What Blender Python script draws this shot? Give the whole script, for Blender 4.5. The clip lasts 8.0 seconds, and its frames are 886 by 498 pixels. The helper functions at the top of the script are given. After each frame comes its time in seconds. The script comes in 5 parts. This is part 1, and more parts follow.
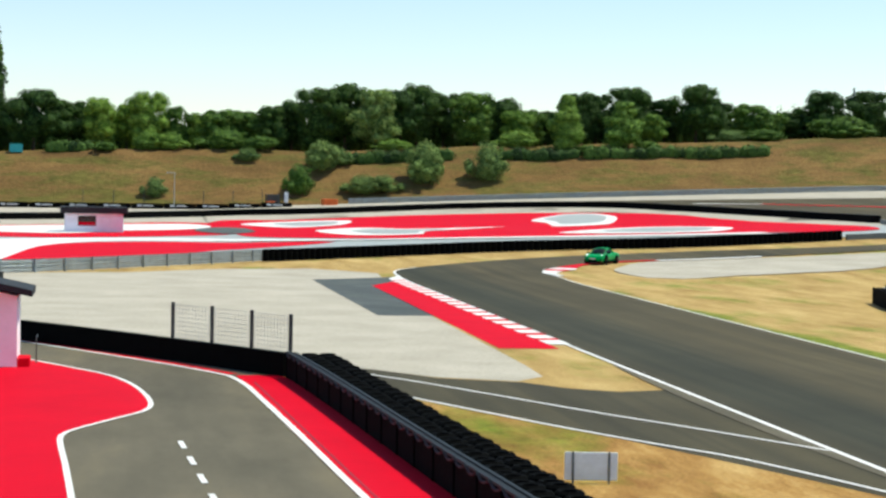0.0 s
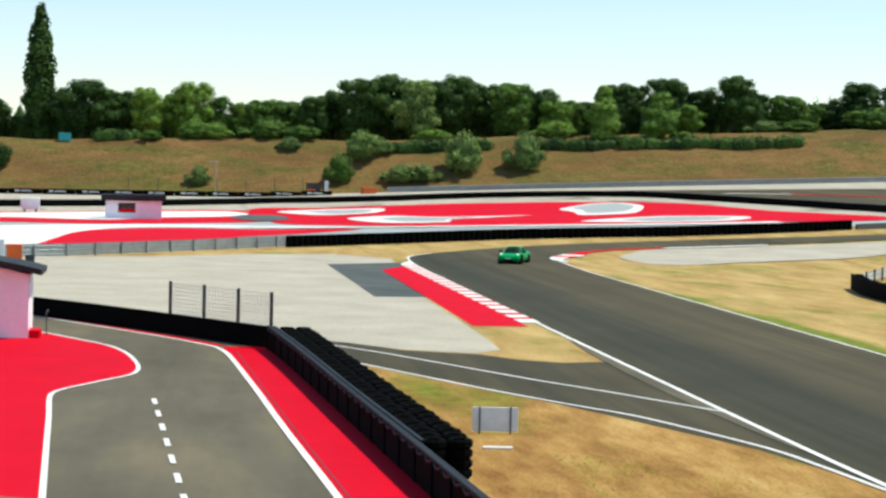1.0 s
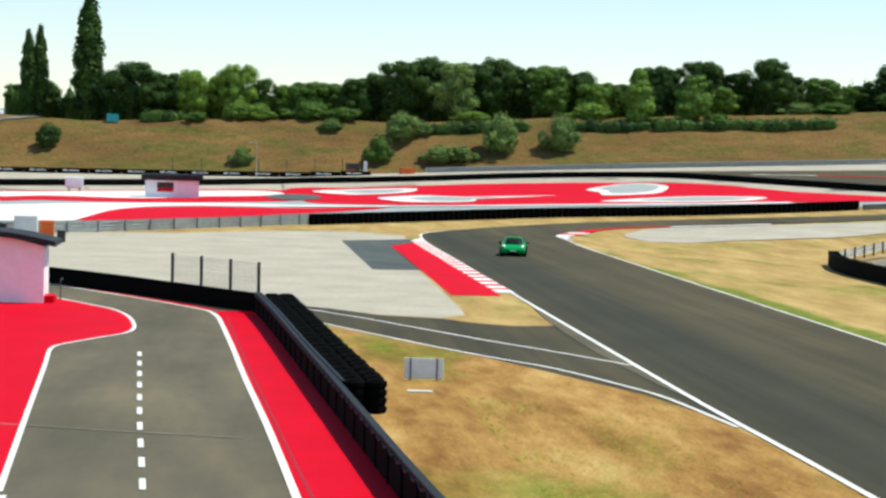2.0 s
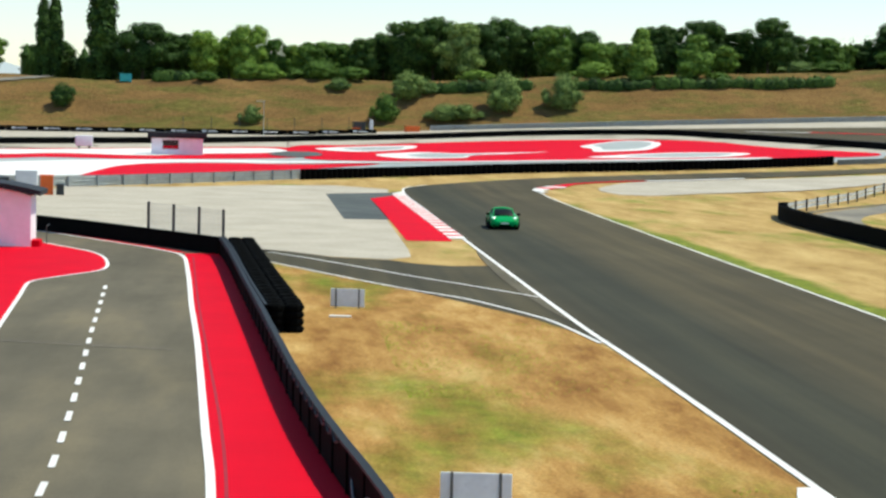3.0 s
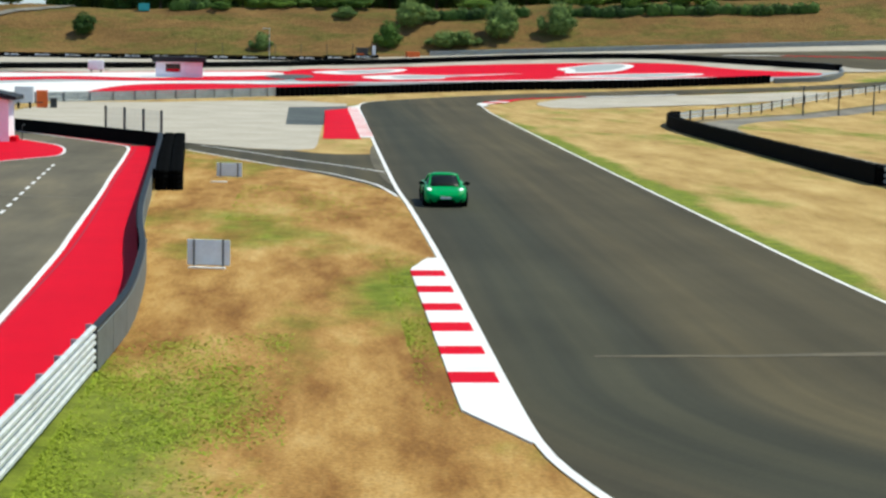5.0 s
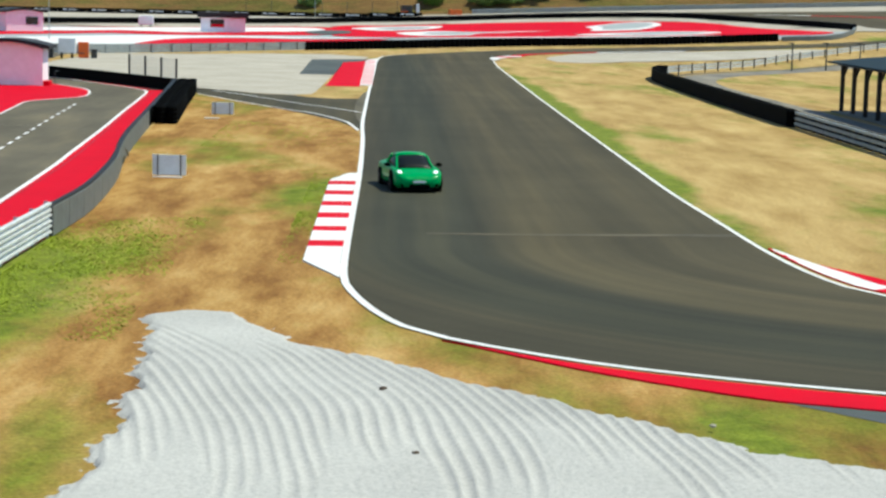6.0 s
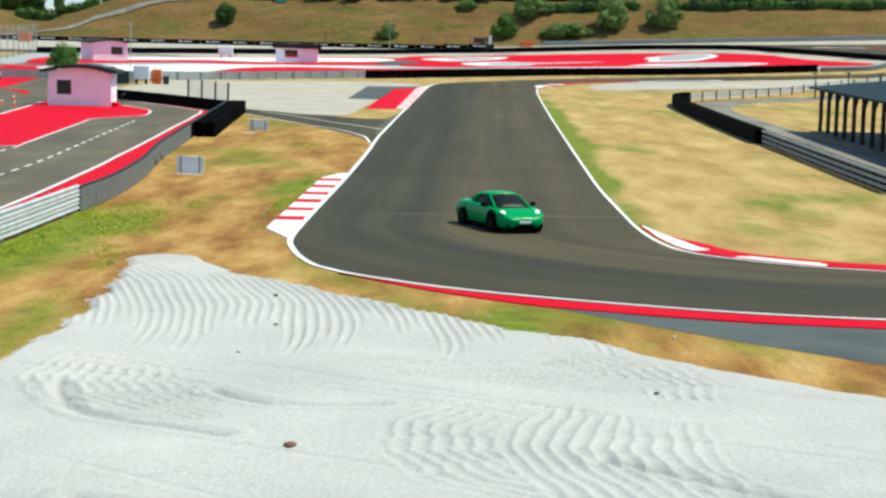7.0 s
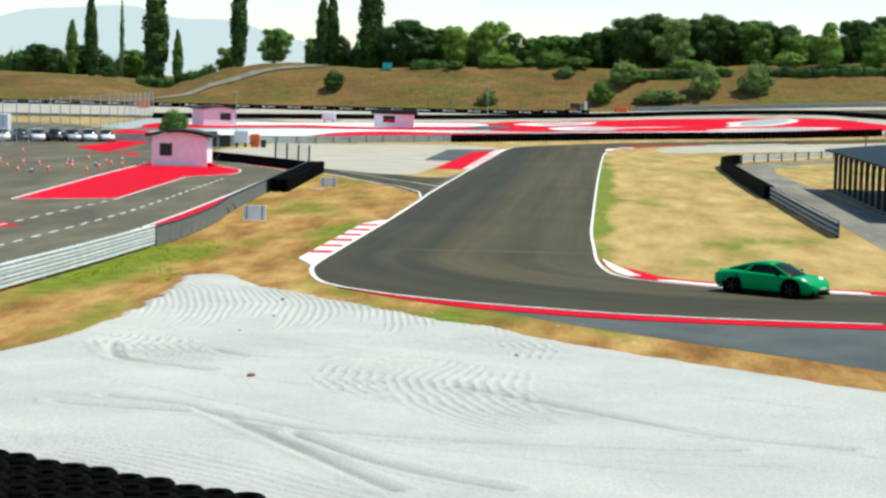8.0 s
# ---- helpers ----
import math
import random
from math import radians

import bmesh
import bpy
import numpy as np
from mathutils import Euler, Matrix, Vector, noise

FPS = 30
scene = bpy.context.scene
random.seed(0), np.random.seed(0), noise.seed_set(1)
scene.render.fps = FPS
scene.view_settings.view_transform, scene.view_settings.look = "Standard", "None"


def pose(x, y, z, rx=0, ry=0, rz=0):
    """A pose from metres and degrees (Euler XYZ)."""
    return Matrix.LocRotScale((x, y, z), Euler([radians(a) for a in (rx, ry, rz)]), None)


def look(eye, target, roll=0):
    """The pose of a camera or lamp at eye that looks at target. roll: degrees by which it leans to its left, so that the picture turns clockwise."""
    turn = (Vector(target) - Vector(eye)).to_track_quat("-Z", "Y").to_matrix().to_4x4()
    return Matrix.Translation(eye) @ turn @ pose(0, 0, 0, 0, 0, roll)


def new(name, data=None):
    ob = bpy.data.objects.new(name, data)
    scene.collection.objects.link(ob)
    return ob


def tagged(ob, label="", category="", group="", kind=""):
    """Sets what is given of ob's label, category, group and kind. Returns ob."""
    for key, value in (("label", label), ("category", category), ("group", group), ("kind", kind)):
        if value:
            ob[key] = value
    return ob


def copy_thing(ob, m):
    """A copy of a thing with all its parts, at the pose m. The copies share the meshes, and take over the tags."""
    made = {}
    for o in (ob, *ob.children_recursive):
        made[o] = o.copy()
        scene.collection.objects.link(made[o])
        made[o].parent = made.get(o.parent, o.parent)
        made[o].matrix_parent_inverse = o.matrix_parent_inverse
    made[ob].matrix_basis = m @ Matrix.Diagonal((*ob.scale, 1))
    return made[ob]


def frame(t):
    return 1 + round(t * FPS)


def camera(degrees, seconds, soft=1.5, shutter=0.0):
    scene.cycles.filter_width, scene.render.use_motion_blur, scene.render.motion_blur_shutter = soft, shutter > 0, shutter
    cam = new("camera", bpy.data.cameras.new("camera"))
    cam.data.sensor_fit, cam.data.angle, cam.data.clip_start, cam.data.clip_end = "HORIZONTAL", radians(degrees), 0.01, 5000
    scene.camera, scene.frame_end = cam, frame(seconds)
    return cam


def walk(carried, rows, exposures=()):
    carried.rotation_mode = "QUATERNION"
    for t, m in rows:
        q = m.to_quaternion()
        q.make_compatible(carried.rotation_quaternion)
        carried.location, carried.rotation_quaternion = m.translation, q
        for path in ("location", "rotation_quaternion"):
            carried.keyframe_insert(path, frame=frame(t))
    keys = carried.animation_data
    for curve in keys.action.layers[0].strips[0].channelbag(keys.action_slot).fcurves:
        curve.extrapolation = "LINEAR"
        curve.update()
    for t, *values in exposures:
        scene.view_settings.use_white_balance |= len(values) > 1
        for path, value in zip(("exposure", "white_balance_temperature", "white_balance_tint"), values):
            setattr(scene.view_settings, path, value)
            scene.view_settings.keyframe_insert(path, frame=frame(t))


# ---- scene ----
# ---- camera and its flight ----
cam = camera(25.9, 8.0, soft=2.6)
PATH = [
    (0, (-19.12, -11.088, 7.188), (-18.813, -9.113, 7.119), 1.1),
    (0.5, (-17.911, -15.056, 7.272), (-17.631, -13.078, 7.197), 1.3),
    (1, (-16.704, -19.276, 7.393), (-16.454, -17.294, 7.311), 1.3),
    (2.5, (-12.448, -33.395, 7.673), (-12.272, -31.406, 7.55), 1.4),
    (3, (-10.972, -38.212, 7.665), (-10.803, -36.225, 7.518), 1.3),
    (3.5, (-9.468, -43.48, 7.663), (-9.31, -41.493, 7.498), 1.4),
    (4, (-7.808, -49.029, 7.61), (-7.66, -47.043, 7.432), 1.4),
    (4.2, (-7.097, -51.52, 7.581), (-6.952, -49.534, 7.398), 1.3),
    (5.3, (-2.312, -66.765, 7.218), (-2.2, -64.782, 6.98), 1.1),
    (5.5, (-1.278, -69.858, 7.247), (-1.18, -67.876, 6.998), 1.2),
    (6, (1.273, -77.666, 7.365), (1.331, -75.684, 7.101), 1.4),
    (6.5, (4.095, -85.847, 7.399), (4.103, -83.864, 7.142), 1.4),
    (7, (6.741, -93.59, 7.441), (6.699, -91.604, 7.208), 1.5),
    (7.5, (9.712, -101.926, 7.692), (9.608, -99.939, 7.49), 1.4),
    (8, (12.868, -111.514, 8.014), (12.699, -109.528, 7.844), 1.4),
]
walk(cam, [(t, look(eye, target, roll)) for t, eye, target, roll in PATH], exposures=[(0, 0.07, 6760, -1), (3, 0.05, 6800, -1), (4.2, 0.03, 6760, -1), (5.5, -0.07, 6620, -1), (6.5, 0.08, 6640, -4), (8, 0.13, 6640, -3)])

# ---- world, sun, exposure ----
SUN_DIR = Vector((0.46, 0.07, 0.88)).normalized()
world = bpy.data.worlds.new("sky")
scene.world = world
world.use_nodes = True
wn = world.node_tree.nodes
sky = wn.new("ShaderNodeTexSky")
sky.sky_type = "NISHITA"
sky.sun_disc = False
sky.sun_elevation = math.asin(SUN_DIR.z)
sky.sun_rotation = math.atan2(SUN_DIR.x, SUN_DIR.y)
sky.air_density, sky.dust_density, sky.ozone_density = 1.0, 0.05, 1.0
tint = wn.new("ShaderNodeMix")
tint.data_type, tint.blend_type = "RGBA", "MULTIPLY"
tint.inputs[0].default_value, tint.inputs[7].default_value = 1.0, (0.98, 0.99, 1.14, 1)
world.node_tree.links.new(sky.outputs[0], tint.inputs[6])
world.node_tree.links.new(tint.outputs[2], wn["Background"].inputs[0])
wn["Background"].inputs[1].default_value = 0.14
sun_data = bpy.data.lights.new("sun", "SUN")
sun_data.energy, sun_data.angle, sun_data.color = 5.0, radians(0.5), (1.0, 0.93, 0.81)
sun = new("sun", sun_data)
sun.matrix_world = look(SUN_DIR * 100, (0, 0, 0))


# ---- materials ----
def ramp(nt, fac, stops):
    r = nt.nodes.new("ShaderNodeValToRGB")
    el = r.color_ramp.elements
    el[0].position, el[0].color = stops[0][0], (*stops[0][1], 1)
    el[1].position, el[1].color = stops[-1][0], (*stops[-1][1], 1)
    for p, c in stops[1:-1]:
        e = el.new(p)
        e.color = (*c, 1)
    nt.links.new(fac, r.inputs[0])
    return r.outputs[0]


def noise_of(nt, scale, stretch=(1, 1, 1), detail=5.0, rough=0.6, space="world"):
    if space == "world":
        src = nt.nodes.new("ShaderNodeNewGeometry").outputs["Position"]
    else:
        src = nt.nodes.new("ShaderNodeTexCoord").outputs["Object"]
    m = nt.nodes.new("ShaderNodeMapping")
    m.inputs["Scale"].default_value = stretch
    nt.links.new(src, m.inputs[0])
    n = nt.nodes.new("ShaderNodeTexNoise")
    n.inputs["Scale"].default_value, n.inputs["Detail"].default_value, n.inputs["Roughness"].default_value = scale, detail, rough
    nt.links.new(m.outputs[0], n.inputs["Vector"])
    return n.outputs["Fac"]


def blend(nt, a, b, fac, mode="MIX"):
    m = nt.nodes.new("ShaderNodeMix")
    m.data_type, m.blend_type = "RGBA", mode
    for sock, v in ((m.inputs[6], a), (m.inputs[7], b), (m.inputs[0], fac)):
        if isinstance(v, (int, float)):
            sock.default_value = v
        elif isinstance(v, tuple):
            sock.default_value = (*v, 1)
        else:
            nt.links.new(v, sock)
    return m.outputs[2]


def base_mat(name, rough=0.8, metal=0.0, spec=0.3):
    m = bpy.data.materials.new(name)
    m.use_nodes = True
    b = m.node_tree.nodes["Principled BSDF"]
    b.inputs["Roughness"].default_value, b.inputs["Metallic"].default_value = rough, metal
    b.inputs["Specular IOR Level"].default_value = spec
    return m, m.node_tree, b


def bump(nt, b, fac, strength, dist=0.02):
    k = nt.nodes.new("ShaderNodeBump")
    k.inputs["Strength"].default_value, k.inputs["Distance"].default_value = strength, dist
    nt.links.new(fac, k.inputs["Height"])
    nt.links.new(k.outputs[0], b.inputs["Normal"])


def plain(name, c, rough=0.6, metal=0.0, spec=0.4, vary=0.18, scale=1.5, grain=14.0, space="object"):
    """Paint, plastic, metal: a base colour with stains and grain."""
    m, nt, b = base_mat(name, rough, metal, spec)
    big = noise_of(nt, scale, space=space)
    fine = noise_of(nt, grain, space=space)
    dark = tuple(v * (1 - vary) for v in c)
    light = tuple(min(1, v * (1 + vary * 0.6)) for v in c)
    col = ramp(nt, big, [(0.3, dark), (0.7, light)])
    col = blend(nt, col, tuple(v * 0.75 for v in c), ramp(nt, fine, [(0.55, (0, 0, 0)), (0.8, (0.5, 0.5, 0.5))]))
    nt.links.new(col, b.inputs["Base Color"])
    bump(nt, b, fine, 0.15, 0.01)
    return m


def asphalt(name, a, c, streak=(0.9, 0.03, 1), strength=0.6):
    """Tarmac: aggregate grain, patches and long worn streaks."""
    m, nt, b = base_mat(name, 0.9, 0, 0.1)
    col = ramp(nt, noise_of(nt, 0.09), [(0.3, a), (0.7, c)])
    lanes = ramp(nt, noise_of(nt, 1.0, streak, 4.0), [(0.36, (0.5, 0.53, 0.54)), (0.5, (0.95, 0.95, 0.92)), (0.64, (1.6, 1.5, 1.28))])
    col = blend(nt, col, lanes, strength, "MULTIPLY")
    grain = noise_of(nt, 22.0, detail=3)
    col = blend(nt, col, ramp(nt, grain, [(0.3, (0.8, 0.8, 0.8)), (0.7, (1.15, 1.15, 1.15))]), 0.8, "MULTIPLY")
    nt.links.new(col, b.inputs["Base Color"])
    bump(nt, b, grain, 0.3, 0.008)
    return m


def track_mat():
    """Race track tarmac: tyre streaks that follow the straight and the bend, a dark racing line."""
    m, nt, b = base_mat("track_tarmac", 0.9, 0, 0.1)
    geo = nt.nodes.new("ShaderNodeNewGeometry")
    sep = nt.nodes.new("ShaderNodeSeparateXYZ")
    nt.links.new(geo.outputs["Position"], sep.inputs[0])

    def calc(op, u, v=0.0):
        n = nt.nodes.new("ShaderNodeMath")
        n.operation = op
        for k, w in enumerate((u, v)):
            if isinstance(w, (int, float)):
                n.inputs[k].default_value = w
            else:
                nt.links.new(w, n.inputs[k])
        return n.outputs[0]

    # across: distance from the left line, carried round the bend's centre (19, -22)
    x, y = sep.outputs[0], sep.outputs[1]
    low = calc("MINIMUM", calc("ADD", y, 22.0), 0.0)
    dx = calc("SUBTRACT", 19.0, x)
    far = calc("SQRT", calc("ADD", calc("MULTIPLY", dx, dx), calc("MULTIPLY", low, low)))
    bend = calc("GREATER_THAN", 0.0, low)
    across = calc("ADD", calc("MULTIPLY", bend, calc("SUBTRACT", 19.0, far)), calc("MULTIPLY", calc("SUBTRACT", 1.0, bend), x))
    com = nt.nodes.new("ShaderNodeCombineXYZ")
    nt.links.new(across, com.inputs[0])
    nt.links.new(calc("MULTIPLY", calc("SUBTRACT", y, x), 0.022), com.inputs[1])

    def tex(scale, detail, rough):
        n = nt.nodes.new("ShaderNodeTexNoise")
        nt.links.new(com.outputs[0], n.inputs["Vector"])
        n.inputs["Scale"].default_value, n.inputs["Detail"].default_value, n.inputs["Roughness"].default_value = scale, detail, rough
        return n.outputs["Fac"]

    col = ramp(nt, noise_of(nt, 0.09), [(0.3, (0.053, 0.049, 0.034)), (0.7, (0.072, 0.066, 0.045))])
    lanes = ramp(nt, tex(0.55, 3.0, 0.55), [(0.34, (0.68, 0.7, 0.7)), (0.5, (0.98, 0.98, 0.95)), (0.66, (1.42, 1.34, 1.16))])
    col = blend(nt, col, lanes, 0.55, "MULTIPLY")
    thin = ramp(nt, tex(1.9, 2.0, 0.5), [(0.38, (0.86, 0.86, 0.87)), (0.62, (1.13, 1.11, 1.06))])
    col = blend(nt, col, thin, 0.5, "MULTIPLY")
    line = calc("ADD", calc("MULTIPLY", across, 0.1), calc("MULTIPLY", tex(0.3, 2.0, 0.5), 0.35))
    col = blend(nt, col, ramp(nt, line, [(0.14, (1, 1, 1)), (0.3, (0.7, 0.8, 0.88)), (0.56, (0.76, 0.85, 0.92)), (0.82, (1.24, 1.18, 1.1))]), 0.9, "MULTIPLY")
    grain = noise_of(nt, 22.0, detail=3)
    col = blend(nt, col, ramp(nt, grain, [(0.3, (0.86, 0.86, 0.86)), (0.7, (1.1, 1.1, 1.1))]), 0.8, "MULTIPLY")
    nt.links.new(col, b.inputs["Base Color"])
    bump(nt, b, grain, 0.3, 0.008)
    return m


DRY = ((0.28, (0.26, 0.165, 0.055)), (0.42, (0.36, 0.24, 0.088)), (0.54, (0.45, 0.315, 0.125)), (0.72, (0.55, 0.41, 0.18)))
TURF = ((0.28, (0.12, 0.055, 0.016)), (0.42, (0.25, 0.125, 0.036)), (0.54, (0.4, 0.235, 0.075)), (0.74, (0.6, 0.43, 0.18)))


def grass_mat(name, tones, green_from, lush=()):
    m, nt, b = base_mat(name, 0.95, 0, 0.1)
    straw = ramp(nt, noise_of(nt, 0.5, (0.8, 0.2, 1), 9, 0.7), list(tones))
    green = ramp(nt, noise_of(nt, 1.1, detail=6), [(0.3, (0.06, 0.11, 0.008)), (0.7, (0.2, 0.27, 0.028))])
    spots = noise_of(nt, 0.16, (0.9, 0.36, 1), 8, 0.62)
    # watered or unmown stretches: centre and radii on the ground, and how much greener
    for cx, cy, rx, ry, more in lush:
        geo = nt.nodes.new("ShaderNodeNewGeometry")
        near = nt.nodes.new("ShaderNodeMapping")
        near.inputs["Location"].default_value, near.inputs["Scale"].default_value = (-cx / rx, -cy / ry, 0), (1 / rx, 1 / ry, 0)
        nt.links.new(geo.outputs["Position"], near.inputs["Vector"])
        ball = nt.nodes.new("ShaderNodeTexGradient")
        ball.gradient_type = "SPHERICAL"
        nt.links.new(near.outputs[0], ball.inputs[0])
        add = nt.nodes.new("ShaderNodeMath")
        add.operation = "MULTIPLY_ADD"
        nt.links.new(ball.outputs[1], add.inputs[0])
        add.inputs[1].default_value = more
        nt.links.new(spots, add.inputs[2])
        spots = add.outputs[0]
    mask = ramp(nt, spots, [(green_from, (0, 0, 0)), (green_from + 0.15, (0.88, 0.88, 0.88))])
    col = blend(nt, straw, green, mask)
    fine = noise_of(nt, 9.0, detail=4)
    col = blend(nt, col, ramp(nt, fine, [(0.25, (0.6, 0.6, 0.6)), (0.75, (1.3, 1.3, 1.3))]), 0.9, "MULTIPLY")
    nt.links.new(col, b.inputs["Base Color"])
    bump(nt, b, fine, 0.7, 0.06)
    return m


def bank_mat():
    m, nt, b = base_mat("bank_soil", 0.95, 0, 0.1)
    soil = ramp(nt, noise_of(nt, 0.06, (1, 2.0, 2.0), 7, 0.65), [(0.25, (0.1, 0.06, 0.022)), (0.5, (0.18, 0.108, 0.04)), (0.75, (0.26, 0.16, 0.06))])
    green = ramp(nt, noise_of(nt, 0.5, detail=6), [(0.3, (0.06, 0.07, 0.015)), (0.7, (0.15, 0.14, 0.035))])
    mask = ramp(nt, noise_of(nt, 0.07, (1, 2.5, 4), 7, 0.7), [(0.46, (0, 0, 0)), (0.6, (0.85, 0.85, 0.85))])
    col = blend(nt, soil, green, mask)
    fine = noise_of(nt, 1.6, detail=6)
    col = blend(nt, col, ramp(nt, fine, [(0.25, (0.6, 0.6, 0.6)), (0.75, (1.25, 1.25, 1.25))]), 0.9, "MULTIPLY")
    nt.links.new(col, b.inputs["Base Color"])
    bump(nt, b, fine, 0.8, 0.4)
    return m


def gravel_mat(name, a, c, fine_scale=14.0):
    m, nt, b = base_mat(name, 0.95, 0, 0.15)
    col = ramp(nt, noise_of(nt, 0.22, detail=7), [(0.3, a), (0.7, c)])
    fine = noise_of(nt, fine_scale, detail=4, rough=0.75)
    col = blend(nt, col, ramp(nt, fine, [(0.2, (0.55, 0.55, 0.57)), (0.5, (1, 1, 1)), (0.8, (1.25, 1.25, 1.22))]), 0.75, "MULTIPLY")
    nt.links.new(col, b.inputs["Base Color"])
    bump(nt, b, fine, 0.6, 0.05)
    return m


def painted(name, c, worn, vary=0.15, spec=0.3):
    """Road paint, a little worn, over tarmac."""
    m, nt, b = base_mat(name, 0.7, 0, spec)
    col = ramp(nt, noise_of(nt, 0.35, detail=6), [(0.3, tuple(v * (1 - vary) for v in c)), (0.7, c)])
    wear = ramp(nt, noise_of(nt, 3.0, detail=7, rough=0.7), [(0.62, (0, 0, 0)), (0.8, (0.45, 0.45, 0.45))])
    col = blend(nt, col, worn, wear)
    nt.links.new(col, b.inputs["Base Color"])
    bump(nt, b, noise_of(nt, 20.0, detail=3), 0.2, 0.006)
    return m


def leaf_mat(name, a, c):
    m, nt, b = base_mat(name, 0.75, 0, 0.2)
    geo = nt.nodes.new("ShaderNodeNewGeometry")
    info = nt.nodes.new("ShaderNodeObjectInfo")
    col = ramp(nt, geo.outputs["Random Per Island"], [(0.0, a), (1.0, c)])
    tone = ramp(nt, info.outputs["Random"], [(0.0, (0.75, 0.8, 0.75)), (1.0, (1.2, 1.12, 1.0))])
    col = blend(nt, col, tone, 1.0, "MULTIPLY")
    nt.links.new(col, b.inputs["Base Color"])
    return m


# black base with its own emission; paints the haze of the far ridge
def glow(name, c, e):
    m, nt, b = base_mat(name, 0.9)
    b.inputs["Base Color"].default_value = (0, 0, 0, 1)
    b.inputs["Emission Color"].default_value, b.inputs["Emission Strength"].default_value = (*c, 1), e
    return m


M_GRASS = grass_mat("dry_grass", DRY, 0.53, ((12.2, 40, 1.7, 110, 0.32),))
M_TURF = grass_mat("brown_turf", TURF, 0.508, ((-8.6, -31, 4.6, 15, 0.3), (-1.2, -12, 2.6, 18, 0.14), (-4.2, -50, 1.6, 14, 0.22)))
M_BANK = bank_mat()
M_TRACK = track_mat()
M_PIT = asphalt("pit_tarmac", (0.105, 0.095, 0.07), (0.148, 0.132, 0.097), (0.3, 0.06, 1), 0.45)
M_NEWTAR = asphalt("dark_tarmac", (0.075, 0.088, 0.09), (0.105, 0.118, 0.12), (0.3, 0.3, 1), 0.3)
M_SERVICE = asphalt("service_tarmac", (0.16, 0.15, 0.13), (0.25, 0.235, 0.2), (0.5, 0.1, 1), 0.4)
M_GRAVEL = gravel_mat("raked_gravel", (0.41, 0.408, 0.39), (0.515, 0.512, 0.485))
M_GRAVEL_FAR = gravel_mat("tan_gravel", (0.36, 0.33, 0.27), (0.47, 0.435, 0.365), 5.0)
M_RED = painted("red_paint", (0.6, 0.001, 0.018), (0.42, 0.006, 0.018), 0.12, 0.04)
M_WHITE = painted("white_paint", (0.78, 0.78, 0.76), (0.45, 0.44, 0.42))
M_GREY = painted("grey_paint", (0.36, 0.4, 0.4), (0.3, 0.32, 0.32))
M_RUBBER = plain("black_rubber", (0.003, 0.0035, 0.0035), 0.9, spec=0.03, vary=0.4, scale=3)
M_BLACKBOARD = plain("black_boards", (0.003, 0.0035, 0.0035), 0.85, spec=0.03, vary=0.4, scale=2)
M_GREYBOARD = plain("grey_boards", (0.12, 0.14, 0.14), 0.55, vary=0.25, scale=2)
M_STEEL = plain("galvanised_steel", (0.36, 0.4, 0.41), 0.45, 0.55, 0.5, 0.2, 2.0)
M_RAIL = plain("bright_steel", (0.6, 0.63, 0.63), 0.5, 0.2, 0.4, 0.2, 2.0)
M_WALLCAP = plain("grey_cap", (0.016, 0.02, 0.022), 0.6, spec=0.2)
M_DARKSTEEL = plain("dark_steel", (0.05, 0.055, 0.055), 0.5, 0.4, 0.4, 0.3)
M_SIGN = plain("sign_back", (0.8, 0.88, 0.92), 0.5, 0.0, 0.4, 0.15)
M_PINK = plain("pink_render", (0.97, 0.89, 0.93), 0.85, vary=0.08)
M_LILAC = plain("lilac_render", (0.84, 0.86, 0.93), 0.85, vary=0.08)
M_ROOF = plain("dark_roof_felt", (0.014, 0.018, 0.02), 0.7, vary=0.3)
M_SLATE = plain("blue_grey_roof", (0.018, 0.034, 0.044), 0.75, spec=0.1, vary=0.2)
M_WOOD = plain("dark_timber", (0.022, 0.017, 0.014), 0.8, vary=0.35)
M_GLASSDARK = plain("dark_window", (0.012, 0.012, 0.016), 0.12, spec=0.6, vary=0.1)
M_WHITEPL = plain("white_panel", (0.74, 0.76, 0.78), 0.5, vary=0.08)
M_ORANGE = plain("orange_plastic", (0.72, 0.13, 0.02), 0.55, vary=0.15)
M_TEAL = plain("teal_plastic", (0.04, 0.42, 0.42), 0.5, vary=0.1)
M_BLUE = plain("blue_plastic", (0.06, 0.12, 0.25), 0.5, vary=0.1)
M_BARK = plain("bark", (0.09, 0.065, 0.045), 0.95, vary=0.4)
M_LEAF_DARK = leaf_mat("dark_leaves", (0.012, 0.035, 0.009), (0.075, 0.155, 0.03))
M_LEAF_MID = leaf_mat("mid_leaves", (0.025, 0.075, 0.013), (0.17, 0.3, 0.052))
M_LEAF_LIGHT = leaf_mat("light_leaves", (0.05, 0.12, 0.02), (0.28, 0.45, 0.075))
M_LEAF_GREY = leaf_mat("grey_leaves", (0.045, 0.1, 0.028), (0.25, 0.37, 0.11))


# ---- building blocks ----
def gz(x, y):
    """Height of the ground: level round the track, then rising to the east and towards the bank."""
    field = min(1.0, max(0.0, (y - 130) / 65)) * (0.6 + 0.033 * min(121.0, max(-10.0, x)))
    foot = min(1.0, max(0.0, (y - 240) / 117)) * (1.3 + 0.0125 * min(160.0, max(0.0, x)))
    return field + foot


def rise(x):
    """How far the wood and the bank's crown climb towards the east."""
    return min(3.0, max(-0.4, 0.95 + 0.0125 * x))


